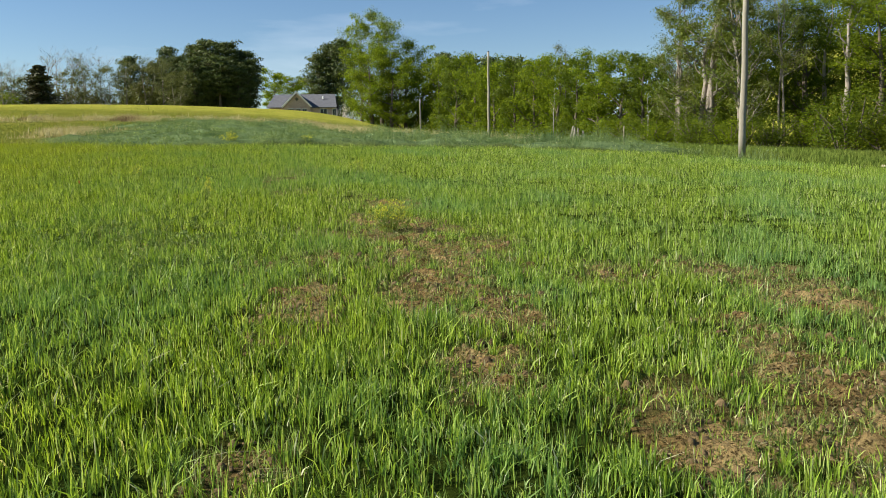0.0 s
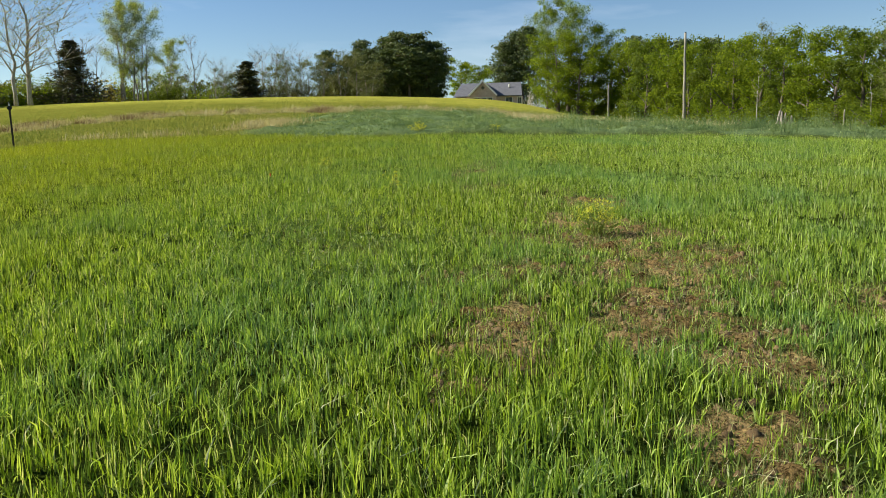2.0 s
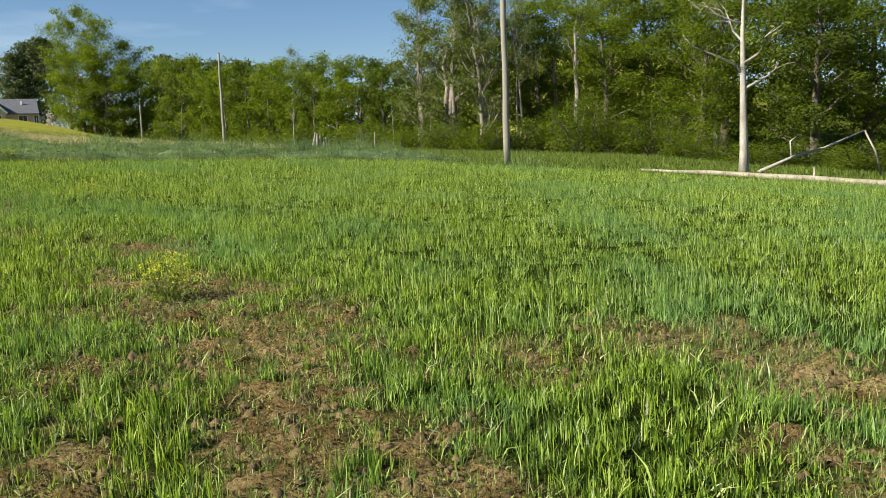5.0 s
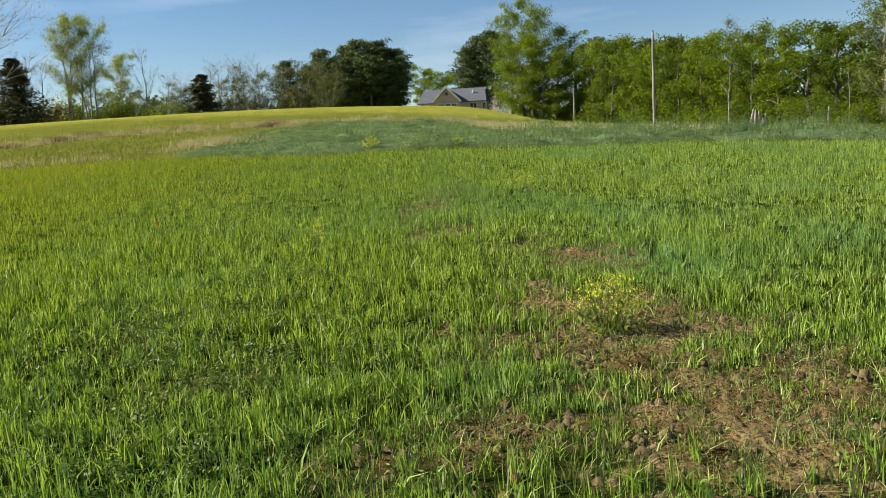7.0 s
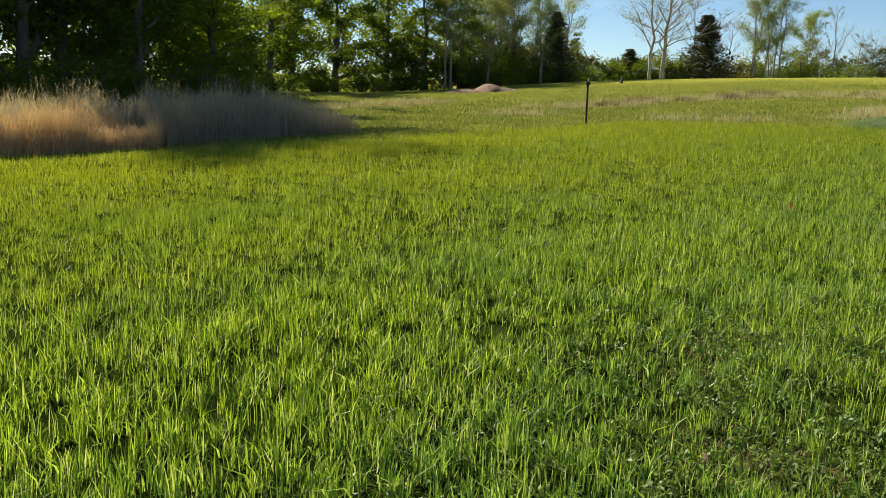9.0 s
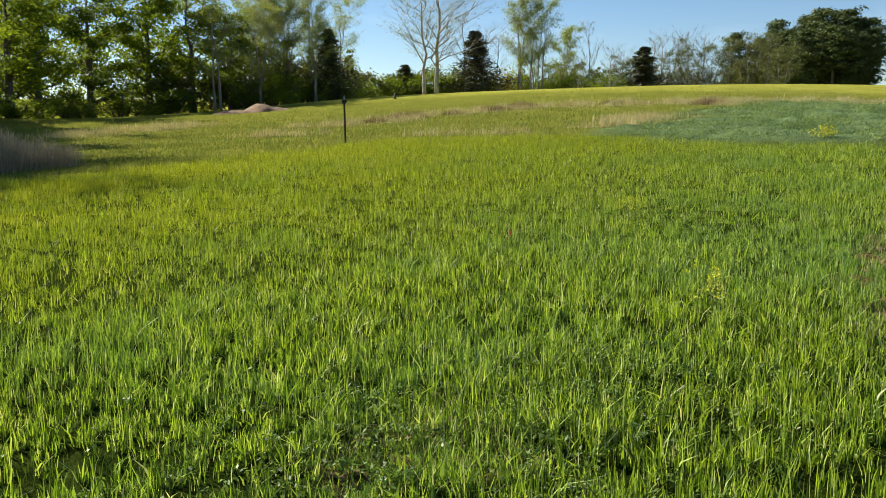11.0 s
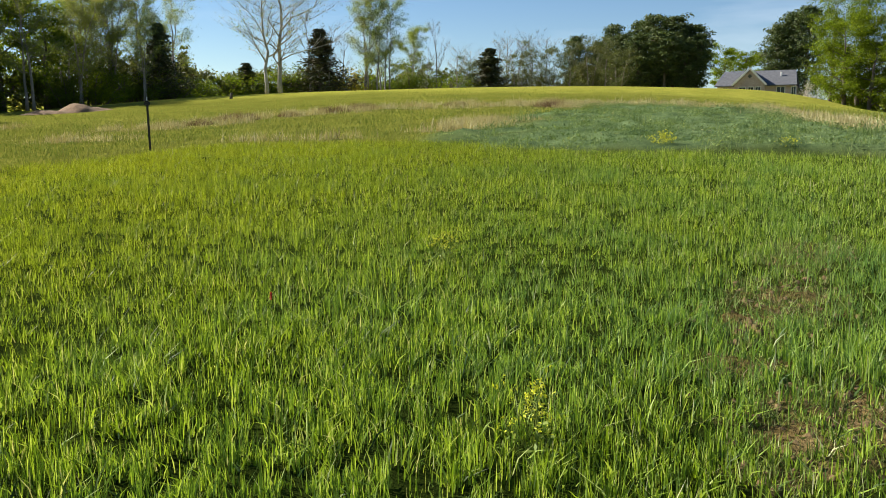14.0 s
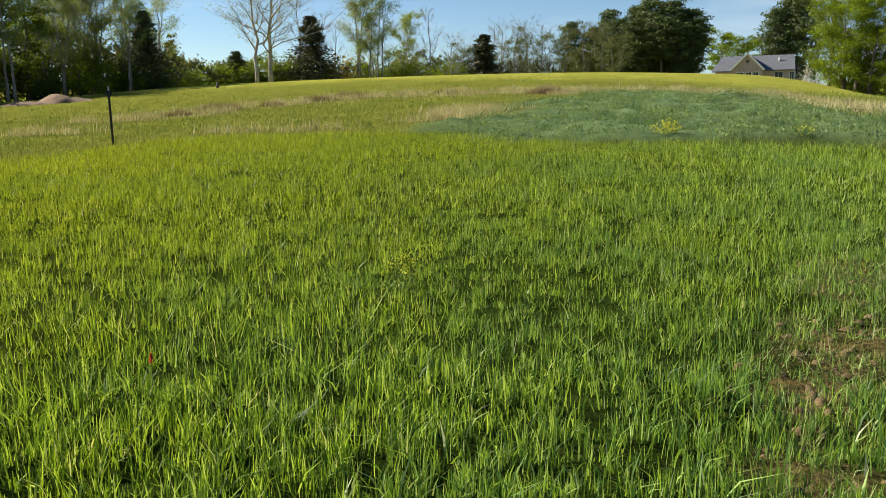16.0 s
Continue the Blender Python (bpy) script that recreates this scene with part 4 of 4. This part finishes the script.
    stand(bush, [(19.9, 43.7, 2.9, 4.8), (20.7, 41, 3.4, 5.1), (22, 39.1, 2.6, 4.9), (22.9, 37.3, 2.8, 4.8), (23, 34.8, 2.2, 4.2), (22.7, 32.5, 1.2, 3.6),
             (22.8, 29.9, 1.2, 3.8), (24, 28.8, 1.2, 3.8), (24.5, 26.9, 1.4, 4), (25.8, 25.5, 1.5, 4), (13.5, 50.5, 2.2, 4.8), (14.9, 46.9, 2.3, 4.5),
             (16, 44.4, 2, 3.9), (17.7, 43.7, 2, 3.4)], "east undergrowth", 1, 1)
    stand(bush, [(-48.2, 22.1, 2, 5.1), (-45.2, 18.2, 2.4, 5.1), (-42, 14.6, 2.3, 5), (-40.5, 11.8, 2.4, 5.2), (-38.9, 9.4, 2.5, 5.3), (-39, 7.2, 2.3, 5.3)], "west undergrowth", 1, 1)
    stand([gold], [(-66.1, 93.6, 5.1, 5.6)], "", 1, 1)
    stand([vine], [(16.2, 49.6, 11.4, 8.4), (17.3, 47, 10.4, 6), (15.6, 54, 10.5, 5.7)], "vine-clad trees", 11, 6)
    stand(thin, [(19.6, 46.4, 10.6, 4.5), (27.4, 38.6, 10.4, 4.8)], "east wood", 10, 5)
    stand([snag], [(21.9, 43.8, 10, 2.9), (22.2, 47.1, 8.7, 2.7)], "dead trees", 10, 3)
    stand([pale], [(8.9, 64.8, 5.1, 1.7), (13.4, 52.6, 3.7, 1.4), (15.1, 50, 3.9, 1.3)], "pale saplings", 7, 2.4)
    stand([young], [(15.85, 22.5, 7.4, 5)], "", 7.4, 5)
    thicket("woodland", "shaded leafy inside of the wood behind the poles", 1, [(-2, 140), (3, 124), (8, 108), (12, 96), (15, 86)], 13.0, 6, M_SPRING, 42000, 0.25)
    thicket("woodland", "shaded leafy inside of the wood behind the poles", 9, [(13, 92), (16, 82), (19, 74), (21, 64), (22, 54)], 9.6, 6, M_DEEP, 34000, 0.2)
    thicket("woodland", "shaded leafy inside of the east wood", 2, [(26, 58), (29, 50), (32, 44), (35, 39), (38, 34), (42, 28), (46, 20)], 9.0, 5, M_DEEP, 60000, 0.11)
    thicket("woodland", "shaded leafy inside of the near west wood", 3, [(-44, -12), (-45, 2), (-47, 12), (-52, 20), (-58, 25)], 9.0, 5, M_SPRING, 52000, 0.16)
    # the darker leaf colour stands in for dense shade inside the wood
    thicket("woodland", "leafy depth of the near west wood, coloured darker for its dense shade", 10, [(-49, -12), (-50, 2), (-52, 14), (-58, 20)], 18.0, 6, M_DEEP, 84000, 0.2)
    thicket("woodland", "dense spring foliage of the west wood", 7, [(-60, 22), (-73, 29), (-79, 40), (-77, 50), (-73, 58)], 12.0, 4, M_SPRING, 48000, 0.19)
    thicket("woodland", "dim grey-green scrub beyond the west wood", 8, [(-69, 44), (-68, 52), (-69, 58), (-70, 66), (-80, 76)], 5.5, 6, M_OLIVE, 20000, 0.25)
    thicket("woodland", "brown-green budding wood along the crest", 4, [(-72, 112), (-63, 122), (-56, 132), (-46, 141), (-36, 143)], 9.2, 8, M_OLIVE, 52000, 0.2)
    thicket("woodland", "low green scrub behind the meadow crest", 6, [(-82, 76), (-79, 88), (-72, 98), (-65, 110), (-62, 118)], 5.2, 7, M_OLIVE, 20000, 0.27)
    thicket("woodland", "dim pine wood along the crest", 5, [(-55, 142), (-46, 143), (-38, 141), (-32, 140)], 9.5, 5, M_NEEDLE, 16000, 0.3)
    drop(*broad, *big, *olive, *near, *thin, *naked, *white, *pine, *cedar, *shrub, *bush, gold, vine, snag, young, pale)


# ---------------------------------------------------------------- house on the hill
def build_house():
    house = new("house")
    gx, gy = -31.5, 176.0
    base = 9.9
    house.matrix_basis = pose(gx, gy, base, 0, 0, 4)
    bm = bmesh.new()
    box(bm, (14.2, 9.0, 3.0), (1.0, 4.6, 1.5))
    box(bm, (5.6, 1.2, 3.0), (0, -0.4, 1.5))
    part("wall", bm, M_BRICK, house, "tan brick wall")

    def roof(pts, name="roof"):
        bm = bmesh.new()
        v = [bm.verts.new(p) for p in pts]
        w = [bm.verts.new((p[0], p[1], p[2] - 0.18)) for p in pts]
        bm.faces.new(v)
        bm.faces.new(w[::-1])
        n = len(pts)
        for k in range(n):
            bm.faces.new((v[k], w[k], w[(k + 1) % n], v[(k + 1) % n]))
        bmesh.ops.recalc_face_normals(bm, faces=bm.faces)
        return part(name, bm, M_SHINGLE, house, "grey shingle roof")
    roof([(-6.6, -0.5, 2.85), (8.5, -0.5, 2.85), (7.9, 4.6, 6.0), (-5.4, 4.6, 6.0)])
    roof([(-6.6, 9.7, 2.85), (-5.4, 4.6, 6.004), (7.9, 4.6, 6.004), (8.5, 9.7, 2.85)])
    roof([(-3.1, -1.5, 2.9), (0, -1.5, 6.05), (0, 4.4, 6.05), (-3.1, 4.4, 2.9)])
    roof([(3.1, -1.5, 2.9), (3.1, 4.4, 2.9), (0, 4.4, 6.054), (0, -1.5, 6.054)])
    bm = bmesh.new()
    a = [bm.verts.new(p) for p in ((-2.8, -1.0, 2.9), (2.8, -1.0, 2.9), (0, -1.0, 5.75))]
    b = [bm.verts.new(p) for p in ((-2.8, -0.7, 2.9), (2.8, -0.7, 2.9), (0, -0.7, 5.75))]
    bm.faces.new(a)
    bm.faces.new(b[::-1])
    for k in range(3):
        bm.faces.new((a[k], b[k], b[(k + 1) % 3], a[(k + 1) % 3]))
    bmesh.ops.recalc_face_normals(bm, faces=bm.faces)
    part("gable", bm, M_BRICK, house, "tan brick gable")
    for s in (-1, 1):
        bm = bmesh.new()
        ang = math.atan2(3.15, 3.1) * s
        box(bm, (4.5, 0.14, 0.36), (s * 1.56, -1.57, 4.42), 0.01, Matrix.Rotation(ang, 4, "Y"))
        part("bargeboard", bm, M_WHITE, house, "white bargeboard")
    bm = bmesh.new()
    box(bm, (0.6, 0.08, 0.6), (0, -1.03, 4.55), 0.02, Matrix.Rotation(radians(45), 4, "Y"))
    part("gable_vent", bm, M_SHINGLE, house)
    for x, y, w in ((-1.3, -1.0, 1.3), (0.3, -1.0, 1.0), (1.6, -1.0, 1.0), (5.6, 0.1, 1.5), (-4.6, 0.1, 1.0), (7.9, 0.1, 0.8)):
        bm = bmesh.new()
        for dx in (-w / 2, w / 2):
            box(bm, (0.12, 0.1, 1.5), (x + dx, y - 0.05, 1.75))
        for dz in (1.0, 2.5):
            box(bm, (w + 0.12, 0.1, 0.12), (x, y - 0.055, dz))
        box(bm, (0.06, 0.07, 1.4), (x, y - 0.04, 1.75))
        win = part("window", bm, M_WHITE, house, "white-framed window")
        bm = bmesh.new()
        box(bm, (w - 0.1, 0.04, 1.4), (x, y - 0.02, 1.75))
        part("pane", bm, M_GLASS, win)
    bm = bmesh.new()
    bmesh.ops.create_cone(bm, segments=10, radius1=0.16, radius2=0.16, depth=0.7, cap_ends=True, matrix=Matrix.Translation((5.4, 2.6, 5.1)))
    part("roof_vent", bm, M_WHITE, house, "white vent pipe")
    tagged(house, "single-storey tan brick house with grey roof behind the hill", "house")


# ---------------------------------------------------------------- poles, post, log, mound
def build_pole(x, y, height, radius, label, tilt=0.0):
    pole = new("utility_pole")
    pole.matrix_basis = pose(x, y, float(lie(x, y)) - 0.05, 0, tilt, 20 * x)
    vs, fs = [], []
    path = [(0.012 * math.sin(k * 1.3), 0.01 * math.cos(k * 1.7), height * k / 10) for k in range(11)]
    tube(vs, fs, path, [radius * (1 - 0.035 * k) for k in range(11)], 14)
    part("shaft", mesh_of("shaft", vs, fs, M_POLE, True), M_POLE, pole)
    bm = bmesh.new()
    bmesh.ops.create_cone(bm, segments=14, radius1=radius * 0.68, radius2=radius * 0.5, depth=0.06, cap_ends=True, matrix=Matrix.Translation((path[-1][0], path[-1][1], height + 0.02)))
    part("cap", bm, M_STEEL, pole, "dark pole cap")
    tagged(pole, label, "pole", "utility poles")


def build_post():
    x, y = -19.1, 22.6
    post = new("fence_post")
    post.matrix_basis = pose(x, y, float(lie(x, y)) - 0.02, 0, -1.5, 35)
    bm = bmesh.new()
    box(bm, (0.055, 0.009, 1.22), (0, 0, 0.61), 0.002)
    box(bm, (0.009, 0.045, 1.22), (0, 0.027, 0.61), 0.002)
    part("shaft", bm, M_STEEL, post)
    for k in range(7):
        bm = bmesh.new()
        box(bm, (0.02, 0.016, 0.024), (0, -0.012, 0.25 + 0.13 * k), 0.003)
        part("stud", bm, M_STEEL, post)
    bm = bmesh.new()
    box(bm, (0.14, 0.1, 0.13), (0, 0, 1.22), 0.03)
    part("cap", bm, M_STEEL, post, "black insulator cap")
    bm = bmesh.new()
    bmesh.ops.create_cone(bm, segments=8, radius1=0.014, radius2=0.009, depth=0.11, cap_ends=True, matrix=Matrix.Translation((0, 0, 1.335)))
    part("tip", bm, M_WHITE, post, "pale tip above the cap")
    tagged(post, "dark steel fence post with a black cap in the meadow", "fence post")


def build_stump():
    x, y = -46.8, 52.9
    vs, fs = [], []
    tube(vs, fs, [(0, 0, -0.05), (0.01, 0, 0.2), (0.03, 0.02, 0.44)], [0.13, 0.1, 0.09], 9)
    ob = new("stump", mesh_of("stump", vs, fs, M_BARK, True))
    ob.matrix_basis = pose(x, y, float(lie(x, y)))
    tagged(ob, "short dark stump on the hillside", "stump")


def build_log():
    rng = np.random.RandomState(8)
    ax, ay, bx, by = 12.6, 22.95, 19.6, 14.4
    log = new("fallen_log")
    vs, fs = [], []
    path, rad = [], []
    for k in range(13):
        s = k / 12
        x, y = ax + (bx - ax) * s, ay + (by - ay) * s
        r = 0.03 + 0.03 * min(1, s * 6) + 0.06 * s + rng.uniform(-0.008, 0.008)
        path.append((x + rng.normal(0, 0.02), y + rng.normal(0, 0.02), float(lie(x, y)) + r * 0.7 + 0.03))
        rad.append(r)
    tube(vs, fs, path, rad, 11)
    part("bole", mesh_of("bole", vs, fs, M_LOG, True), M_LOG, log)
    for k in (5, 8):
        vs, fs = [], []
        p = Vector(path[k])
        tube(vs, fs, [p, p + Vector((0.12, 0.1, 0.16)), p + Vector((0.2, 0.2, 0.3))], [0.04, 0.03, 0.024], 7)
        part("branch_stub", mesh_of("branch_stub", vs, fs, M_LOG, True), M_LOG, log)
    tagged(log, "pale stripped log lying on the grass before the wood", "log")
    vs, fs = [], []
    q = [Vector((16.9, 23.1, float(lie(16.9, 23.1)) + 0.06)), Vector((18.0, 22.9, float(lie(18, 22.9)) + 0.55)), Vector((19.2, 22.8, float(lie(19.2, 22.8)) + 0.9)), Vector((20.6, 22.6, float(lie(20.6, 22.6)) + 1.5))]
    tube(vs, fs, q, [0.06, 0.05, 0.04, 0.02], 7)
    tube(vs, fs, [q[1], q[1] + Vector((0.2, 0.3, 0.5)), q[1] + Vector((0.7, 0.5, 0.7))], [0.035, 0.025, 0.01], 6)
    tube(vs, fs, [q[3], q[3] + Vector((0.5, 0, -0.7)), q[3] + Vector((0.9, 0.1, -1.6))], [0.03, 0.03, 0.03], 6)
    tagged(new("fallen_branch", mesh_of("fallen_branch", vs, fs, M_PALEBARK, True)), "pale dead branch leaning in the undergrowth", "branch")


def build_mound():
    bm = bmesh.new()
    cx, cy = -50.5, 41.8
    g = bmesh.ops.create_grid(bm, x_segments=46, y_segments=30, size=1)
    for v in bm.verts:
        x, y = v.co.x * 3.0, v.co.y * 1.6
        r = math.hypot(v.co.x, v.co.y)
        h = max(0.0, 1 - r * r) * (0.42 + 0.16 * math.sin(x * 1.5) + 0.12 * math.sin(x * 3.1 + y * 2))
        h += 0.05 * noise.noise(Vector((x * 2, y * 2, 0)))
        wx, wy = cx + x * 0.64 - y * 0.77, cy + x * 0.77 + y * 0.64
        v.co = (wx, wy, float(lie(wx, wy)) + h - 0.06)
    me = bpy.data.meshes.new("dirt_mound")
    bm.to_mesh(me)
    bm.free()
    me.materials.append(M_CLAY)
    tagged(new("dirt_mound", me), "low mound of bare tan earth before the wood", "mound")


# ---------------------------------------------------------------- weeds and clods in the crop
def build_weed(x, y, height, spread, sprigs, seed):
    rng = np.random.RandomState(seed)
    weed = new("mustard_plant")
    z = float(lie(x, y))
    weed.matrix_basis = pose(x, y, z)
    vs, fs, heads = [], [], []
    for k in range(sprigs):
        a, r = rng.uniform(0, 6.3), spread * rng.uniform(0.05, 1) ** 0.7
        h = height * rng.uniform(0.45, 1.0) * (1.1 - 0.4 * r / spread)
        tip = Vector((math.cos(a) * r, math.sin(a) * r, h))
        foot = Vector((tip.x * 0.3, tip.y * 0.3, -0.01))
        mid = foot.lerp(tip, 0.55) + Vector((rng.normal(0, 0.02), rng.normal(0, 0.02), 0.08 * h))
        tube(vs, fs, [foot, mid, tip], [0.003, 0.0024, 0.0012], 4)
        heads.append(tip)
        for b in range(3):
            p = mid.lerp(tip, rng.uniform(0.1, 0.9))
            q = p + Vector((rng.normal(0, 0.05), rng.normal(0, 0.05), rng.uniform(0.03, 0.09)))
            tube(vs, fs, [p, q], [0.0016, 0.0008], 3)
            heads.append(q)
    part("stalk", mesh_of("stalk", vs, fs, M_STALK), M_STALK, weed)
    c = np.array([tuple(p) for p in heads])
    v, t = leaves(rng, c, np.full((len(c), 3), 0.022), 5, 0.0085 + 0.005 * (height > 0.4))
    part("blossom", fast_mesh("blossom", v, t, M_FLOWER), M_FLOWER, weed, "small yellow flowers")
    c[:, 2] *= rng.uniform(0.1, 0.6, len(c))
    v, t = leaves(rng, c[::3], np.full((len(c[::3]), 3), 0.04), 3, 0.022)
    part("foliage", fast_mesh("foliage", v, t, M_STALK), M_STALK, weed)
    tagged(weed, "yellow-flowering mustard plant among the wheat", "wildflower", "mustard plants")


def build_clods():
    rng = np.random.RandomState(3)
    x, y = scatter(rng, -5, 4, 2, 17, 620)
    keep = rng.uniform(0, 1, len(x)) < bare(x, y) * 0.9
    x, y = x[keep], y[keep]
    n = len(x)
    base = np.array([(1, 0, 0), (0.3, 0.95, 0), (-0.8, 0.6, 0), (-0.8, -0.6, 0), (0.3, -0.95, 0), (0.5, 0.1, 0.7), (-0.4, 0.3, 0.75), (-0.1, -0.45, 0.65)])
    tri = np.array([(0, 1, 5), (1, 6, 5), (1, 2, 6), (2, 3, 6), (3, 7, 6), (3, 4, 7), (4, 5, 7), (4, 0, 5), (5, 6, 7)])
    s = (0.006 + 0.034 * rng.uniform(0, 1, n) ** 4)[:, None, None]
    v = base[None] * rng.uniform(0.6, 1.4, (n, 8, 3)) * s
    a = rng.uniform(0, 6.3, n)
    c, d = np.cos(a)[:, None], np.sin(a)[:, None]
    w = np.stack([v[:, :, 0] * c - v[:, :, 1] * d + x[:, None], v[:, :, 0] * d + v[:, :, 1] * c + y[:, None], v[:, :, 2] + lie(x, y)[:, None] + 0.004], -1)
    t = tri[None] + (np.arange(n) * 8)[:, None, None]
    tagged(new("soil_clods", fast_mesh("soil_clods", w.reshape(-1, 3), t.reshape(-1, 3), M_CLOD)), "crumbled reddish-brown clods on the bare earth", "soil", kind="stuff")
    # low seedlings and chickweed on the bare earth
    x, y = scatter(rng, -5, 4, 2.5, 16, 90)
    keep = rng.uniform(0, 1, len(x)) < np.clip(bare(x, y) * 1.2, 0, 1)
    x, y = x[keep], y[keep]
    c = np.stack([x, y, lie(x, y) + 0.02], -1)
    v, t = leaves(rng, c, np.tile([[0.05, 0.05, 0.02]], (len(c), 1)), 7, 0.011)
    tagged(new("seedlings", fast_mesh("seedlings", v, t, M_STALK)), "low green seedlings scattered over the bare earth", "weeds", kind="stuff")
    # short trodden grass in small tufts on the bare earth
    x, y, big = tufts(rng, -5.5, 4.5, 2.3, 17.5, 3400, 15, 0.032)
    k = bare(x, y)
    keep = (k > 0.08) & (rng.uniform(0, 1, len(x)) < 0.22 + 0.78 * np.clip(0.45 + 0.8 * ripple(x, y, 0.7, 3) + 0.7 * ripple(x, y, 0.25, 1), 0, 1))
    x, y, big = x[keep], y[keep], big[keep]
    n = len(x)
    v, t = blades(rng, x, y, 0.078 * big * rng.uniform(0.5, 1.3, n), 0.0075 * rng.uniform(0.7, 1.3, n), np.abs(rng.normal(0.4, 0.45, n)), 0.6, 1)
    tagged(new("sparse_grass", fast_mesh("sparse_grass", v, t, M_SPARSE)), "short dull green grass tufts thinly covering the bare earth", "grass", kind="stuff")
    # dead stalks lying on the bare earth
    x, y = scatter(rng, -5, 4, 2, 16, 60)
    keep = rng.uniform(0, 1, len(x)) < bare(x, y)
    x, y = x[keep], y[keep]
    n = len(x)
    v, t = blades(rng, x, y, rng.uniform(0.05, 0.16, n), np.full(n, 0.004), rng.uniform(1.4, 3.0, n))
    v = v.reshape(n, -1, 3)
    v[:, :, 2] = np.minimum(v[:, :, 2], lie(v[:, :, 0], v[:, :, 1]) + 0.02 + 0.02 * rng.uniform(0, 1, (n, 1)))
    tagged(new("straw_litter", fast_mesh("straw_litter", v.reshape(-1, 3), t, M_STRAW)), "dry straw litter strewn on the bare earth", "straw", kind="stuff")


def lush(x, y):
    """1 where low broad-leaved weeds crowd the crop."""
    return np.clip(sum(np.exp(-((x - a) ** 2 + (y - b) ** 2) / r ** 2) for a, b, r in ((-3.5, 8.9, 1.0), (-2.7, 7.3, 0.9), (-3.1, 10.2, 0.6), (-2.2, 8.7, 0.5))) * (0.75 + 0.6 * ripple(x, y, 0.8, 2)), 0, 1)


def build_chickweed():
    rng = np.random.RandomState(23)
    x, y = scatter(rng, -6, 0, 5, 12, 420)
    keep = rng.uniform(0, 1, len(x)) < lush(x, y) ** 1.3
    x, y = x[keep], y[keep]
    c = np.stack([x, y, lie(x, y) + 0.04 + 0.035 * ripple(x, y, 0.3, 1)], -1)
    v, t = leaves(rng, c, np.tile([[0.045, 0.045, 0.04]], (len(c), 1)), 16, 0.0125)
    tagged(new("chickweed", fast_mesh("chickweed", v, t, M_HERB)), "low dark green broad-leaved weeds crowding the wheat", "weeds", kind="stuff")


def build_clover(x, y):
    """One flowering clover on a stalk."""
    clover = new("clover_flower")
    clover.matrix_basis = pose(x, y, float(lie(x, y)))
    vs, fs = [], []
    tube(vs, fs, [(0, 0, -0.01), (0.006, 0.002, 0.08), (0.01, 0.0, 0.155)], [0.0025, 0.002, 0.0018], 5)
    part("stalk", mesh_of("stalk", vs, fs, M_STALK), M_STALK, clover)
    rng = np.random.RandomState(2)
    c = np.array([(0.01, 0, 0.155 + 0.006 * k) for k in range(7)])
    v, t = leaves(rng, c, np.array([[0.011 - 0.001 * k] * 3 for k in range(7)]), 14, 0.007)
    part("blossom", fast_mesh("blossom", v, t, M_CLOVER), M_CLOVER, clover, "crimson flower head")
    tagged(clover, "single crimson clover flower standing in the wheat", "wildflower")


def build_old_stump():
    rng = np.random.RandomState(17)
    stump = new("hollow_stump")
    x, y = 10.3, 61.5
    stump.matrix_basis = pose(x, y, float(lie(x, y)) - 0.05)
    for k in range(9):
        a = k * 0.7
        p = Vector((math.cos(a) * 0.55, math.sin(a) * 0.4, 0))
        h = rng.uniform(0.8, 1.7)
        vs, fs = [], []
        tube(vs, fs, [p, p * 0.95 + Vector((0, 0, h * 0.5)), p * (0.85 + rng.uniform(-0.2, 0.2)) + Vector((0, 0, h))], [0.17, 0.13, 0.04], 7)
        part("shard", mesh_of("shard", vs, fs, M_GREYBARK, True), M_GREYBARK, stump)
    tagged(stump, "broken grey hollow stump at the wood's edge", "stump")


def build_stake():
    x, y = 9.2, 41.0
    bm = bmesh.new()
    box(bm, (0.07, 0.05, 0.95), (0, 0, 0.45), 0.008)
    for v in bm.verts:
        if v.co.z > 0.9:
            v.co.x *= 0.6
    me = bpy.data.meshes.new("marker_stake")
    bm.to_mesh(me)
    bm.free()
    me.materials.append(M_LOG)
    ob = new("marker_stake", me)
    ob.matrix_basis = pose(x, y, float(lie(x, y)) - 0.03, 0, 2, 20)
    tagged(ob, "pale wooden marker stake in the tall grass", "stake")


def build_blossom():
    shrub = make_shrub("blossoming_shrub", "shrub covered in white spring blossom beside the house", 97, M_BLOSSOM, M_BARK, 30, 0.08)
    x, y = -17.9, 149.0
    shrub.matrix_basis = pose(x, y, float(lie(x, y)), 0, 0, 40) @ Matrix.Diagonal((3.0, 3.0, 4.2, 1))


build_old_stump()
build_stake()
build_blossom()
build_house()
build_pole(9.75, 26.2, 7.6, 0.115, "weathered grey wooden utility pole at the field edge")
build_pole(3.75, 65.3, 7.1, 0.12, "weathered wooden utility pole beyond the field")
build_pole(-3.3, 121.0, 7.1, 0.15, "weathered wooden utility pole by the wood")
build_post()
build_stump()
build_log()
build_mound()
build_woods()
build_tall_grasses()
build_crop()
build_clods()
build_chickweed()
build_clover(-5.7, 12.5)
for wx, wy, wh, ws, wc, wseed in ((-0.62, 9.05, 0.40, 0.24, 46, 1), (-3.4, 11.6, 0.34, 0.13, 14, 2), (-5.5, 14.4, 0.33, 0.13, 12, 3), (-6.8, 25.7, 0.44, 0.3, 44, 4),
                                  (-4.3, 26.0, 0.42, 0.22, 14, 5), (-1.65, 15.6, 0.34, 0.15, 10, 6)):
    build_weed(wx, wy, wh, ws, wc, wseed)
